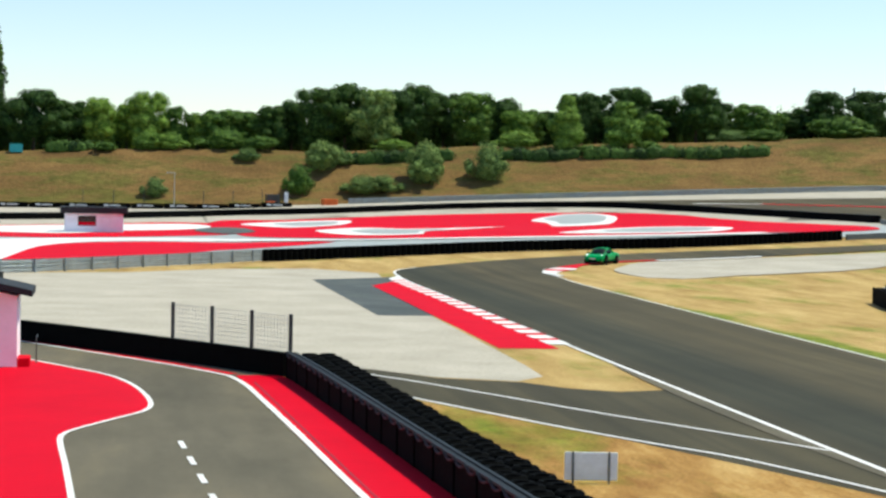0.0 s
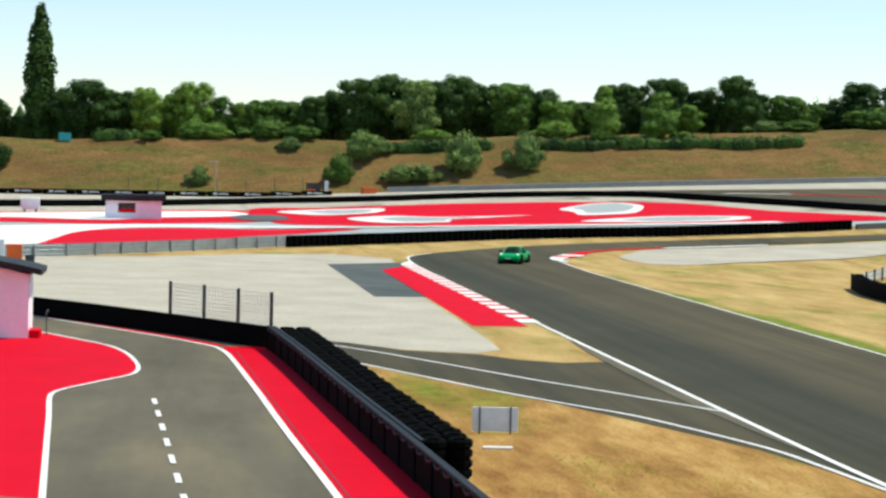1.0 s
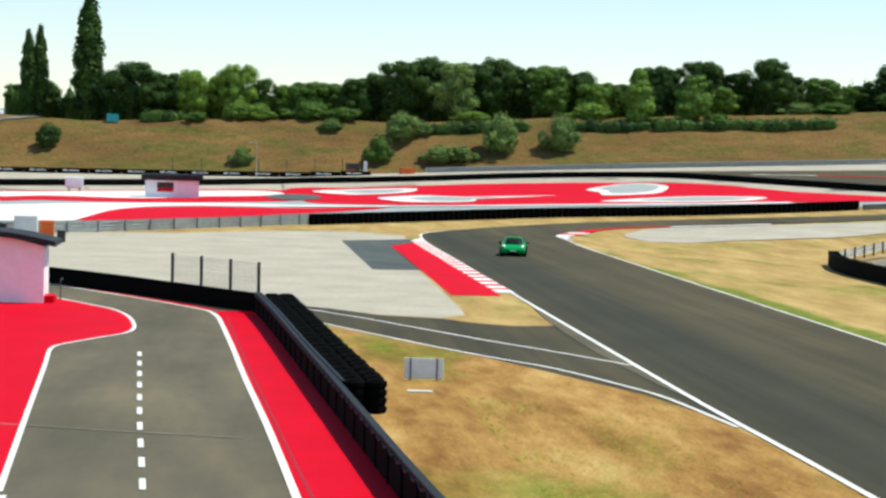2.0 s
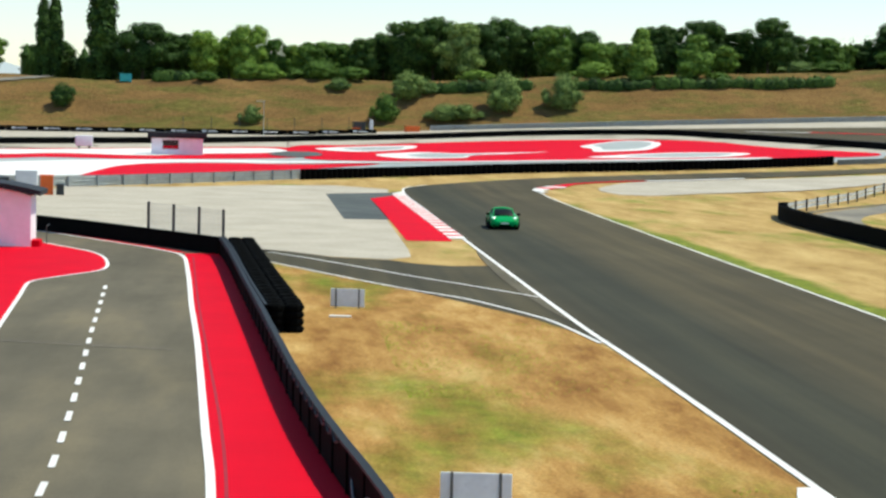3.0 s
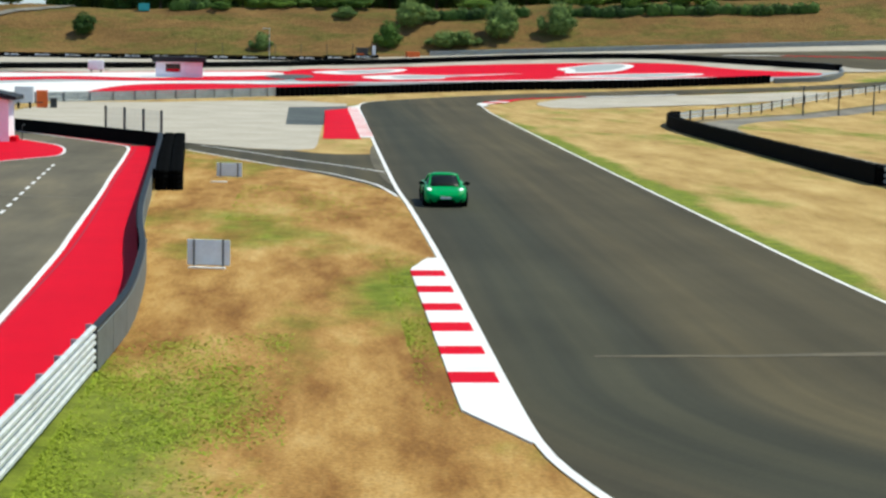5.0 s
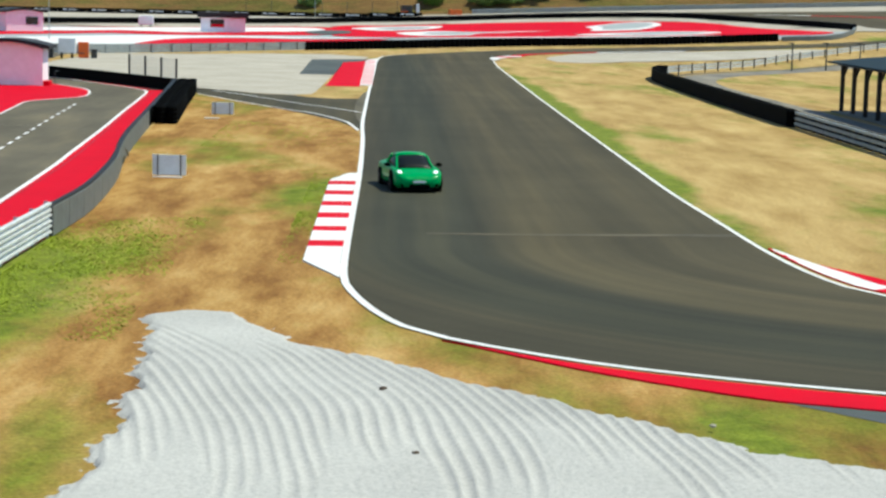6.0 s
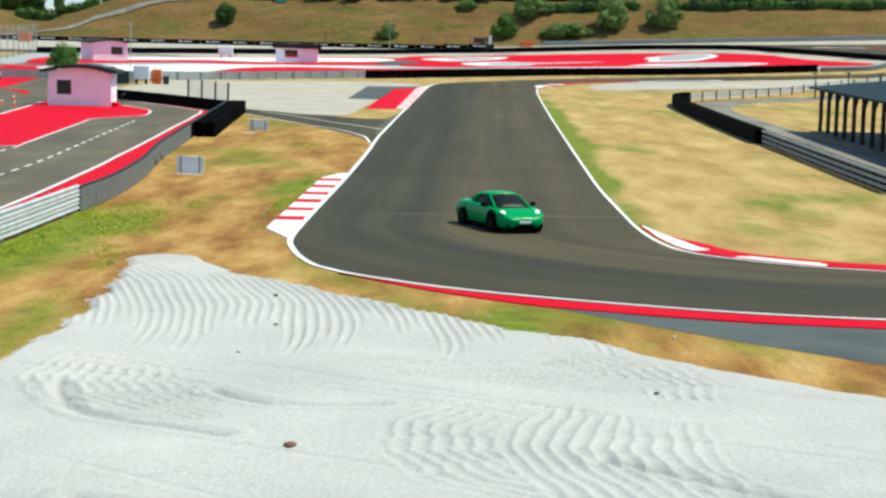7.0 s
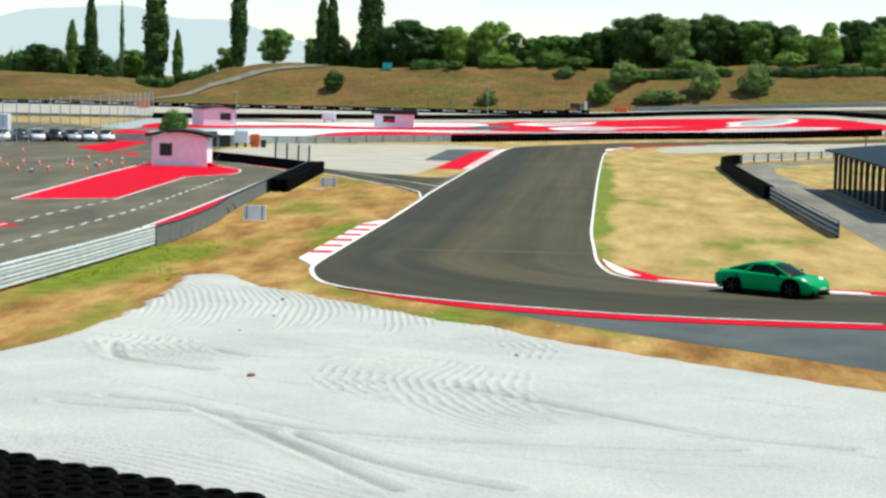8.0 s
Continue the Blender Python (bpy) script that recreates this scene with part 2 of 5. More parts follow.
GRID_X = [-10, 0, 12, 24, 36, 48, 60, 72, 84, 96, 108, 121, 140, 160]
GRID_Y = [130, 140, 150, 160, 170, 180, 188, 195, 215, 240, 260, 280, 300, 320, 340, 357]


def link(name, bm, material, parent=None, label="", smooth=False):
    me = bpy.data.meshes.new(name)
    bm.to_mesh(me)
    bm.free()
    me.materials.append(material)
    if smooth:
        for p in me.polygons:
            p.use_smooth = True
    ob = new(name, me)
    if parent is not None:
        ob.parent = parent
    return tagged(ob, label)


def part(name, bm, material, parent, label="", smooth=False):
    return link(name, bm, material, parent, label, smooth)


def thing(name, label, category, group="", m=None):
    ob = tagged(new(name), label, category, group)
    if m is not None:
        ob.matrix_world = m
    return ob


def box(bm, x0, x1, y0, y1, z0, z1, bev=0.0):
    r = bmesh.ops.create_cube(bm, size=1.0, matrix=Matrix.LocRotScale(((x0 + x1) / 2, (y0 + y1) / 2, (z0 + z1) / 2), None, (abs(x1 - x0), abs(y1 - y0), abs(z1 - z0))))
    if bev > 0:
        edges = list({e for v in r["verts"] for e in v.link_edges})
        bmesh.ops.bevel(bm, geom=edges, offset=bev, segments=1, affect="EDGES")
    return bm


def boxes(*rows, bev=0.0):
    bm = bmesh.new()
    for r in rows:
        box(bm, *r, bev=bev)
    return bm


def rod(bm, a, b, r0, r1=None, seg=8):
    a, b = Vector(a), Vector(b)
    q = (b - a).to_track_quat("Z", "Y")
    bmesh.ops.create_cone(bm, cap_ends=True, segments=seg, radius1=r0, radius2=r0 if r1 is None else r1, depth=(b - a).length,
                          matrix=Matrix.LocRotScale((a + b) / 2, q, None))
    return bm


def curve_points(pts, step=1.0, closed=False):
    """Smooth line through a few plan points."""
    P = [Vector((p[0], p[1])) for p in pts]
    n = len(P)
    out = []
    for i in range(n if closed else n - 1):
        p1, p2 = P[i], P[(i + 1) % n]
        p0 = P[i - 1] if (closed or i > 0) else p1 * 2 - p2
        p3 = P[(i + 2) % n] if (closed or i + 2 < n) else p2 * 2 - p1
        k = max(1, int((p2 - p1).length / step))
        d1, d2 = (p2 - p0) * 0.5, (p3 - p1) * 0.5
        L = (p2 - p1).length
        if d1.length > L:
            d1 *= L / d1.length
        if d2.length > L:
            d2 *= L / d2.length
        for j in range(k):
            t = j / k
            out.append((2 * t**3 - 3 * t**2 + 1) * p1 + (t**3 - 2 * t**2 + t) * d1 + (-2 * t**3 + 3 * t**2) * p2 + (t**3 - t**2) * d2)
    if not closed:
        out.append(P[-1])
    return out


def drape(bm, lift):
    """Cuts a flat sheet along the slope's grid and lays it on the ground."""
    ys = [v.co.y for v in bm.verts]
    xs = [v.co.x for v in bm.verts]
    if max(ys) > 130:
        for y in GRID_Y:
            if y >= max(ys):
                break
            bmesh.ops.bisect_plane(bm, geom=bm.verts[:] + bm.edges[:] + bm.faces[:], plane_co=(0, y + 0.01, 0), plane_no=(0, 1, 0))
        for x in GRID_X:
            if min(xs) < x < max(xs):
                bmesh.ops.bisect_plane(bm, geom=bm.verts[:] + bm.edges[:] + bm.faces[:], plane_co=(x + 0.01, 0, 0), plane_no=(1, 0, 0))
    bmesh.ops.triangulate(bm, faces=bm.faces[:])
    for v in bm.verts:
        v.co.z = gz(v.co.x, v.co.y) + lift
    bmesh.ops.recalc_face_normals(bm, faces=bm.faces[:])
    if bm.faces and sum(f.normal.z for f in bm.faces) < 0:
        bmesh.ops.reverse_faces(bm, faces=bm.faces[:])
    return bm


def sheet(name, pts, material, lift, label="", smooth=True, parent=None, rag=0.0, kind="structure", step=2.0):
    """A flat area of ground with a plan outline."""
    line = curve_points(pts, step, True) if smooth else [Vector(p) for p in pts]
    rng = random.Random(len(pts) * 7 + int(lift * 1000))
    bm = bmesh.new()
    vs = [bm.verts.new((p.x + rng.uniform(-rag, rag), p.y + rng.uniform(-rag, rag) * 1.6, 0)) for p in line]
    f = bm.faces.new(vs)
    bmesh.ops.triangulate(bm, faces=[f])
    drape(bm, lift)
    return tagged(link(name, bm, material, parent, label), kind="" if parent else kind)


def offsets(line):
    out = []
    for i, p in enumerate(line):
        d = line[min(i + 1, len(line) - 1)] - line[max(i - 1, 0)]
        d.normalize()
        out.append(Vector((-d.y, d.x)))
    return out


def strip_bm(pts, left, right, lift, step=1.0, rag=0.0, drop=0.0):
    """A strip along a line, from `left` metres on its left side to `right` on its right; each may be a function of 0..1."""
    line = curve_points(pts, step)
    nor = offsets(line)
    bm = bmesh.new()
    prev = None
    rng = random.Random(int(left * 100) if isinstance(left, (int, float)) else 3)
    for i, (p, n) in enumerate(zip(line, nor)):
        u = i / (len(line) - 1)
        l = left(u) if callable(left) else left
        r = right(u) if callable(right) else right
        a = p + n * (l + rng.uniform(-rag, rag))
        b = p - n * (r + rng.uniform(-rag, rag))
        cur = (bm.verts.new((a.x, a.y, gz(a.x, a.y) + lift)), bm.verts.new((b.x, b.y, gz(b.x, b.y) + lift)))
        if prev:
            bm.faces.new((prev[0], prev[1], cur[1], cur[0]))
        prev = cur
    return bm


def strip(name, pts, left, right, material, lift, label="", parent=None, step=1.0, kind="structure", rag=0.0):
    return tagged(link(name, strip_bm(pts, left, right, lift, step, rag), material, parent, label), kind="" if parent else kind)


def band_bm(pts, profile, step=1.0, base=0.0):
    """Sweeps a closed profile of (side, height) along a plan line that follows the ground."""
    line = curve_points(pts, step)
    nor = offsets(line)
    bm = bmesh.new()
    prev = None
    for p, n in zip(line, nor):
        ring = [bm.verts.new((p.x + n.x * s, p.y + n.y * s, gz(p.x, p.y) + base + h)) for s, h in profile]
        if prev:
            for k in range(len(ring)):
                j = (k + 1) % len(ring)
                bm.faces.new((prev[k], ring[k], ring[j], prev[j]))
        else:
            bm.faces.new(ring)
        prev = ring
    bm.faces.new(list(reversed(prev)))
    bmesh.ops.recalc_face_normals(bm, faces=bm.faces[:])
    return bm


def W_profile(side, z, h=0.31, d=0.08):
    """The folded cross-section of a steel crash rail."""
    zs = [0, 0.12, 0.3, 0.42, 0.5, 0.58, 0.7, 0.88, 1.0]
    ds = [0, d, d, 0.2 * d, 0, 0.2 * d, d, d, 0]
    front = [(side + b, z + a * h) for a, b in zip(zs, ds)]
    return front + [(s - 0.012, q) for s, q in reversed(front)]


def along(pts, gap, start=0.0):
    """Points at even distances on a plan line, with the way's turn in degrees."""
    line = curve_points(pts, 0.5)
    out, left = [], start
    for a, b in zip(line, line[1:]):
        L = (b - a).length
        while left <= L:
            p = a.lerp(b, left / L)
            out.append((p.x, p.y, math.degrees(math.atan2(b.y - a.y, b.x - a.x))))
            left += gap
        left -= L
    return out


# ---- ground, roads, paint ----
def ground():
    """One sheet of dry grass to the horizon, cut along the slope's grid."""
    xs = [-4000, -1500, -600, -300, -150, -60] + GRID_X + [300, 800, 4000]
    ys = [-2500, -600, -200, 0, 100] + GRID_Y + [420, 900, 4500]
    bm = bmesh.new()
    grid = [[bm.verts.new((x, y, gz(x, y) - (0.06 if y > 135 else 0))) for x in xs] for y in ys]
    for j in range(len(ys) - 1):
        for i in range(len(xs) - 1):
            bm.faces.new((grid[j][i], grid[j][i + 1], grid[j + 1][i + 1], grid[j + 1][i]))
    return tagged(link("ground", bm, M_GRASS, None, "dry straw-coloured grass with green patches"), kind="structure")


ground()

LEFT_EDGE = [(60, -41.5), (36, -43.0), (22.6, -43.5), (17.3, -43.5), (13.5, -43.0), (9.1, -41.5), (6.2, -40.1), (4.5, -38.9), (2.55, -37.1), (1.6, -35.7), (0.95, -33.8),
             (0.5, -31.8), (0.15, -29.6), (0.03, -27), (0, -20), (0, 0), (-0.15, 18), (-0.35, 30), (-0.4, 66), (-0.35, 100), (-0.35, 126), (0.1, 137.6), (1, 141.7), (2.9, 145.4), (6.3, 150.1), (11.5, 156.1), (19.1, 162.1), (32.7, 168.5), (56.5, 176.6), (96.8, 202.6)]
RIGHT_EDGE = [(61, -31.8), (36.6, -33.8), (24, -33.7), (19.3, -32.9), (17.1, -32.2), (15.1, -30.9), (14.0, -29.8), (13.3, -28.4), (12.85, -25.9), (12.6, -23.1), (12.45, -20), (12.3, -14), (12.12, -7), (12.05, 0), (12.0, 60), (12.2, 118),
              (12.6, 135.2), (12.5, 139.6), (13.7, 143.6), (17.5, 149.7), (22.4, 154.3), (31.9, 158.4), (43.2, 163.8), (54.2, 169.3), (73, 177.2), (103.7, 194.8)]


def main_track():
    a, b = curve_points(LEFT_EDGE, 2.0), curve_points(RIGHT_EDGE, 2.0)
    bm = bmesh.new()
    f = bm.faces.new([bm.verts.new((p.x, p.y, 0)) for p in a + b[::-1]])
    bmesh.ops.triangulate(bm, faces=[f])
    drape(bm, 0.02)
    road = tagged(link("road_1", bm, M_TRACK, None, "dark worn tarmac racing track with rubber streaks"), kind="structure")
    part("edge_line", strip_bm(LEFT_EDGE[2:24], 0.0, 0.2, 0.034), M_WHITE, road, "white painted edge line")
    part("edge_line", strip_bm(RIGHT_EDGE[2:19], 0.15, 0.0, 0.034), M_WHITE, road, "white painted edge line")
    part("seam", strip_bm([(2.5, -19.0), (6, -18.8), (12.2, -18.0)], lambda u: 0.1 + 0.2 * u, lambda u: 0.1 + 0.18 * u, 0.03, rag=0.04), M_PIT, road, "pale tarmac seam")
    return road


main_track()
sheet("road_2", [(-13.2, 63), (-10.5, 62.2), (-8.4, 58.6), (-5.5, 57.3), (-4.2, 55.2), (-2.6, 54.2), (-0.8, 54.8), (-0.2, 53.4), (0.2, 40), (0.2, 22), (-0.5, 26), (-1.6, 31.2), (-4.1, 38.0), (-7.5, 46.6), (-12.2, 57), (-13.4, 61)],
      M_TRACK, 0.008, "dark tarmac link road between pit lane and track", smooth=False)
strip("road_line", [(-11.5, 61.0), (-9.1, 56.7), (-4.7, 47.6), (-3.05, 44.6), (-0.42, 39.4)], 0.08, 0.08, M_WHITE, 0.03, "white painted line")
strip("road_line", [(-12.0, 56.2), (-7.3, 45.5), (-5.0, 40.9), (-3.4, 38.0), (-1.3, 31.5), (-0.85, 28.6), (-0.38, 24.2)], 0.08, 0.08, M_WHITE, 0.03, "white painted line")
strip("pavement", [(-0.4, 31), (-0.45, 45), (-0.45, 64)], lambda u: 0.5 * math.sin(math.pi * u) ** 0.7 + 0.02, 0.15, M_PIT, 0.027, "blue-grey worn concrete verge")

# paddock and pit lane
sheet("road_3", [(-10.6, -90), (-10.6, -36), (-11, -20), (-11.6, 0), (-13, 25), (-14.2, 45), (-14.6, 58), (-16.2, 64.8), (-20.3, 71.2), (-25.5, 78.5), (-31, 88), (-33, 130), (-42, 150), (-60, 168), (-75, 196), (-150, 196), (-150, -90)],
      M_PIT, 0.01, "grey-brown tarmac pit lane and paddock", smooth=False)
PIT_LINE = [(-11.1, -90), (-11.2, -50), (-11.4, -36), (-11.7, -16), (-11.85, -11), (-12.05, -5.6), (-12.32, 1.2), (-12.6, 6), (-13.5, 22.6), (-14.25, 34.6), (-14.8, 44.4), (-15.5, 55.5), (-15.68, 57.2), (-16.0, 59.0), (-17.9, 62.8), (-21.0, 68.0), (-24.5, 73.6), (-28.0, 78.5)]
strip("road_line", PIT_LINE, 0.1, 0.1, M_WHITE, 0.035, "white pit lane edge line")
WALL_LINE = [(-8.6, -21.5), (-8.5, -15), (-9.05, -5.2), (-9.6, 0.0), (-10.15, 5.7), (-10.6, 11.5), (-11.5, 25), (-12.25, 36), (-13.2, 50), (-13.75, 57.0), (-13.9, 58.6)]
sheet("painted_runoff", [(-11.35, -60), (-11.5, -36), (-11.8, -16), (-11.95, -11), (-12.15, -5.6), (-12.4, 1.2), (-12.7, 6), (-13.6, 22.6), (-14.35, 34.6), (-14.9, 44.4), (-15.5, 55.5), (-15.6, 57.6), (-15.75, 59.2), (-14.1, 59.4), (-13.8, 57.0), (-13.2, 50), (-12.25, 36), (-11.5, 25), (-10.6, 11.5), (-10.15, 5.7), (-9.6, 0.0), (-9.05, -5.2), (-8.5, -15), (-8.65, -22), (-8.95, -32), (-10.0, -60)],
      M_RED, 0.024, "bright red painted strip beside the pit wall", smooth=False)
strip("road_groove", [(-11.4, -24), (-12.0, 1.2), (-13.2, 22), (-14.0, 35), (-15.2, 57)], 0.04, 0.04, plain("dark_red_paint", (0.3, 0.006, 0.02), 0.8, space="world"), 0.03, "dark groove in the red strip")
strip("painted_runoff", [(-16.0, 59.6), (-17.9, 63.2), (-24.4, 73.9)], 0.0, 0.4, M_RED, 0.026, "thin red painted edge")
ISLAND = [(-18.83, 50.0), (-18.98, 52.6), (-19.5, 56.2), (-20.35, 59.2), (-21.9, 62.2), (-23.4, 64.9), (-24.6, 68.0), (-30.4, 68.0), (-27.8, 36), (-25.3, 9.2), (-19.35, 13.3), (-20.15, 25), (-20.95, 37), (-21.3, 42), (-21.15, 43.5), (-20.0, 46.2), (-19.05, 48.3)]
island = sheet("painted_runoff", ISLAND, M_RED, 0.026, "bright red painted island with white border", smooth=False)
strip("island_border", [(-23.4, 64.9), (-21.9, 62.2), (-20.35, 59.2), (-19.5, 56.2), (-18.98, 52.6), (-18.83, 50.0), (-19.05, 48.3), (-20.0, 46.2), (-21.15, 43.5), (-21.3, 42.0), (-20.95, 37), (-20.15, 25), (-19.35, 13.3)], 0.08, 0.08, M_WHITE, 0.038, "white border line", island, 0.6)
strip("island_border", [(-19.35, 13.3), (-22.3, 11.0), (-25.3, 9.2)], 0.09, 0.09, M_WHITE, 0.038, "white border line", island)
strip("island_border", [(-25.3, 9.2), (-27.8, 36), (-30.4, 66)], 0.12, 0.12, M_WHITE, 0.038, "white border line", island)
sheet("painted_runoff", [(-18.3, -11.3), (-21.1, -9), (-29, -3.3), (-28.7, -25.3), (-19.6, -15.9)], M_RED, 0.026, "red painted point", smooth=False)
sheet("painted_runoff", [(-47.0, 100.6), (-48.1, 128.0), (-49.2, 144.6), (-44.7, 128.7), (-40.2, 88.8)], M_RED, 0.026, "red painted chevron on the paddock", smooth=False)
sheet("painted_runoff", [(-40.3, 92.5), (-36.5, 88.3), (-35.1, 80.8)], M_RED, 0.026, "red painted chevron point on the paddock", smooth=False)
sheet("painted_runoff", [(-58.0, 155.9), (-62.2, 208.0), (-53.4, 180.0), (-51.4, 153.5)], M_RED, 0.05, "red painted area by the small building", smooth=False)


def dashes():
    bm = boxes((-0.7, 0.7, -0.075, 0.075, 0, 0.006))
    first = link("lane_dash", bm, M_WHITE)
    road = [o for o in scene.objects if o.name == "road_3"][0]
    first.parent = road
    lines = [([(-18.05, 41.2), (-17.55, 33), (-17.0, 24), (-16.45, 15.8), (-15.95, 8), (-15.55, 0), (-15.4, -10), (-15.4, -30)], 2.95, 0.4),
             ([(-19.2, 12.1), (-19.3, 0.8), (-19.1, -25.8)], 2.95, 0.0)]
    todo = [q for pts, gap, s in lines for q in along(pts, gap, s)]
    for k, (x, y, a) in enumerate(todo):
        o = first if k == 0 else new("lane_dash", first.data)
        o.parent = road
        o.matrix_basis = pose(x, y, 0.03, 0, 0, a)


dashes()

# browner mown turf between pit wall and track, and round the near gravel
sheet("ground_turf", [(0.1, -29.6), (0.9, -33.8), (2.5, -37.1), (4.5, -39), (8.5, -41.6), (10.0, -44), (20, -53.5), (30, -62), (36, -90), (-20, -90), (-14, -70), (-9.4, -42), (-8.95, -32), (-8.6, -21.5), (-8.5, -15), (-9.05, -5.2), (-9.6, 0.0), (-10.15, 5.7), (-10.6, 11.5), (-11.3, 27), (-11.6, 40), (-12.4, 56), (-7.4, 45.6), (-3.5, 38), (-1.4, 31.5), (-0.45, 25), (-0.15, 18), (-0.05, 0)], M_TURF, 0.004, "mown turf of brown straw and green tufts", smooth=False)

strip("road_seam", [(-21, 23.5), (-18, 22.4), (-14.2, 21.2)], 0.05, 0.06, M_SERVICE, 0.028, "pale scuff across the pit lane", rag=0.03)

# gravel traps
sheet("gravel_trap", [(-13.0, 64), (-10.5, 61.8), (-8.4, 58.9), (-5.6, 57.6), (-4.3, 59.3), (-4.1, 64), (-3.8, 91), (-6.7, 91.2), (-7.1, 127.3), (-1.5, 131.6), (-1.2, 137), (-6, 143), (-12.8, 141.4), (-20, 135.2), (-30, 132), (-31, 105), (-30, 86), (-24.6, 76), (-19, 67.6), (-14.4, 61.5)],
      M_GRAVEL_FAR, 0.012, "pale tan gravel trap with raking marks", smooth=False, rag=0.0)
sheet("gravel_trap", [(19, 142.2), (19.6, 134.6), (22.4, 133.7), (28.1, 137.6), (38.5, 143.5), (44.9, 148.9), (52.2, 156.8), (56.3, 165.7), (51, 165.2), (42.5, 161.7), (32.1, 157), (23.7, 152.9)], M_GRAVEL_FAR, 0.012, "pale gravel trap inside the far bend", rag=0.15)
sheet("pavement", [(-7.1, 127.4), (-6.7, 91.1), (-3.7, 91.1), (-3.6, 120), (-1.3, 126), (-0.7, 132.0)], M_NEWTAR, 0.016, "dark blue-grey tarmac patch", smooth=False)
sheet("painted_runoff", [(-3.6, 120.2), (-3.55, 109), (-3.75, 71.3), (-1.1, 71.2), (-1.1, 100), (-1.2, 126.5)], M_RED, 0.02, "red painted run-off behind the kerb", smooth=False)
sheet("pavement", [(8.6, -42.9), (11, -43.9), (13.5, -44.7), (18, -45.0), (24, -45.0), (60, -43.2), (60, -68), (34, -65), (26, -59.5), (21, -55.0), (15.5, -50.0), (12.2, -46.9), (10.5, -45.0)], M_NEWTAR, 0.012, "dark blue-grey tarmac run-off", smooth=False)


# kerbs: alternating painted concrete blocks
def kerb(name, pts, left, right, stretches, label, height=0.05, group="track kerbs", ob=None):
    """stretches: rows of (from, to, material), in metres along the line."""
    ob = ob or thing(name, label, "kerb", group)
    line = curve_points(pts, 0.25)
    nor = offsets(line)
    run = [0.0]
    for a, b in zip(line, line[1:]):
        run.append(run[-1] + (b - a).length)
    total = run[-1]
    for a0, a1, mat in stretches:
        bm = bmesh.new()
        prev = None
        n = max(2, int((a1 - a0) / 0.7) + 1)
        for k in range(n):
            d = a0 + (a1 - a0) * k / (n - 1)
            i = min(range(len(run)), key=lambda j: abs(run[j] - d))
            p, q = line[i], nor[i]
            u = d / total
            l = left(u) if callable(left) else left
            r = right(u) if callable(right) else right
            P, Q = p + q * l, p - q * r
            zP, zQ = gz(P.x, P.y), gz(Q.x, Q.y)
            ring = [bm.verts.new((P.x, P.y, zP + 0.0)), bm.verts.new((P.x, P.y, zP + height)), bm.verts.new((Q.x, Q.y, zQ + 0.042)), bm.verts.new((Q.x, Q.y, zQ))]
            if prev:
                for j in range(4):
                    bm.faces.new((prev[j], prev[(j + 1) % 4], ring[(j + 1) % 4], ring[j]))
            else:
                bm.faces.new(ring)
            prev = ring
        bm.faces.new(prev[::-1])
        bmesh.ops.recalc_face_normals(bm, faces=bm.faces[:])
        part("kerb_block", bm, mat, ob)
    return ob


# near kerb on the pit side, stepping away from the camera
rows = [(0.0, 3.4, M_WHITE)]
for k in range(6):
    a = 3.4 + 3.6 * k
    rows += [(a, a + 1.35, M_RED), (a + 1.35, a + 3.6, M_WHITE)]
rows.append((25.0, 28.6, M_WHITE))
kerb("kerb", [(0.0, 0.1), (0.0, -20), (0.0, -25), (0.06, -28.5)], 0.0, lambda u: 1.02 * min(1, 0.3 + 0.7 * u / 0.1, max(0.03, (1 - u) / 0.1)), rows, "red and white striped concrete kerb beside dry grass")
rows = [(0.0, 5.5, M_WHITE)]
for k in range(19):
    a = 5.5 + 3.0 * k
    rows += [(a, a + 1.1, M_RED), (a + 1.1, a + 3.0, M_WHITE)]
kerb("kerb", [(-0.1, 133), (-0.35, 126), (-0.25, 100), (-0.1, 66)], 0.0, lambda u: 1.0 * min(1, u / 0.06 + 0.15, max(0.05, (1 - u) / 0.1)), rows[:-2], "white and red saw-tooth kerb at the far bend")
INNER = [(12.62, -21.0), (12.75, -23.1), (13.05, -25.8), (13.5, -28.2), (14.2, -29.6), (15.2, -30.7), (17.2, -32.0), (19.4, -32.7), (24.0, -33.5), (36.6, -33.6), (61, -31.6)]
inner = kerb("kerb", INNER, lambda u: 0.1 + 1.2 * min(1, max(0, u - 0.04) / 0.07), 0.0, [(3.3 * k, 3.3 * k + 3.3, M_RED) for k in range(15)], "red kerb with white blocks on the inside of the near bend")
kerb("kerb", INNER, lambda u: 0.08 + 0.6 * min(1, u / 0.1), -0.02, [(0.2, 8.0, M_WHITE)], "", 0.062, ob=inner)
for a in (10.0, 16.0, 22.2, 28.6, 35.0):
    kerb("kerb", INNER, lambda u: 0.62, -0.02, [(a + 0.35, a + 2.9, M_WHITE)], "", 0.062, ob=inner)
    kerb("kerb", INNER, lambda u: 0.4, -0.02, [(a, a + 0.35, M_WHITE), (a + 2.9, a + 3.25, M_WHITE)], "", 0.06, ob=inner)
near_outer = [(2.5, -37.25), (4.45, -39.05), (6.15, -40.3), (9.05, -41.7), (13.5, -43.2), (17.3, -43.7), (22.6, -43.7), (36, -43.2), (60, -41.7)]
kerb("kerb", near_outer, 0.0, lambda u: 0.04 + 1.3 * min(1, u / 0.13) ** 1.5, [(5.5 * k, 5.5 * k + 5.5, M_RED) for k in range(11)], "solid red kerb around the outside of the near bend", 0.03)
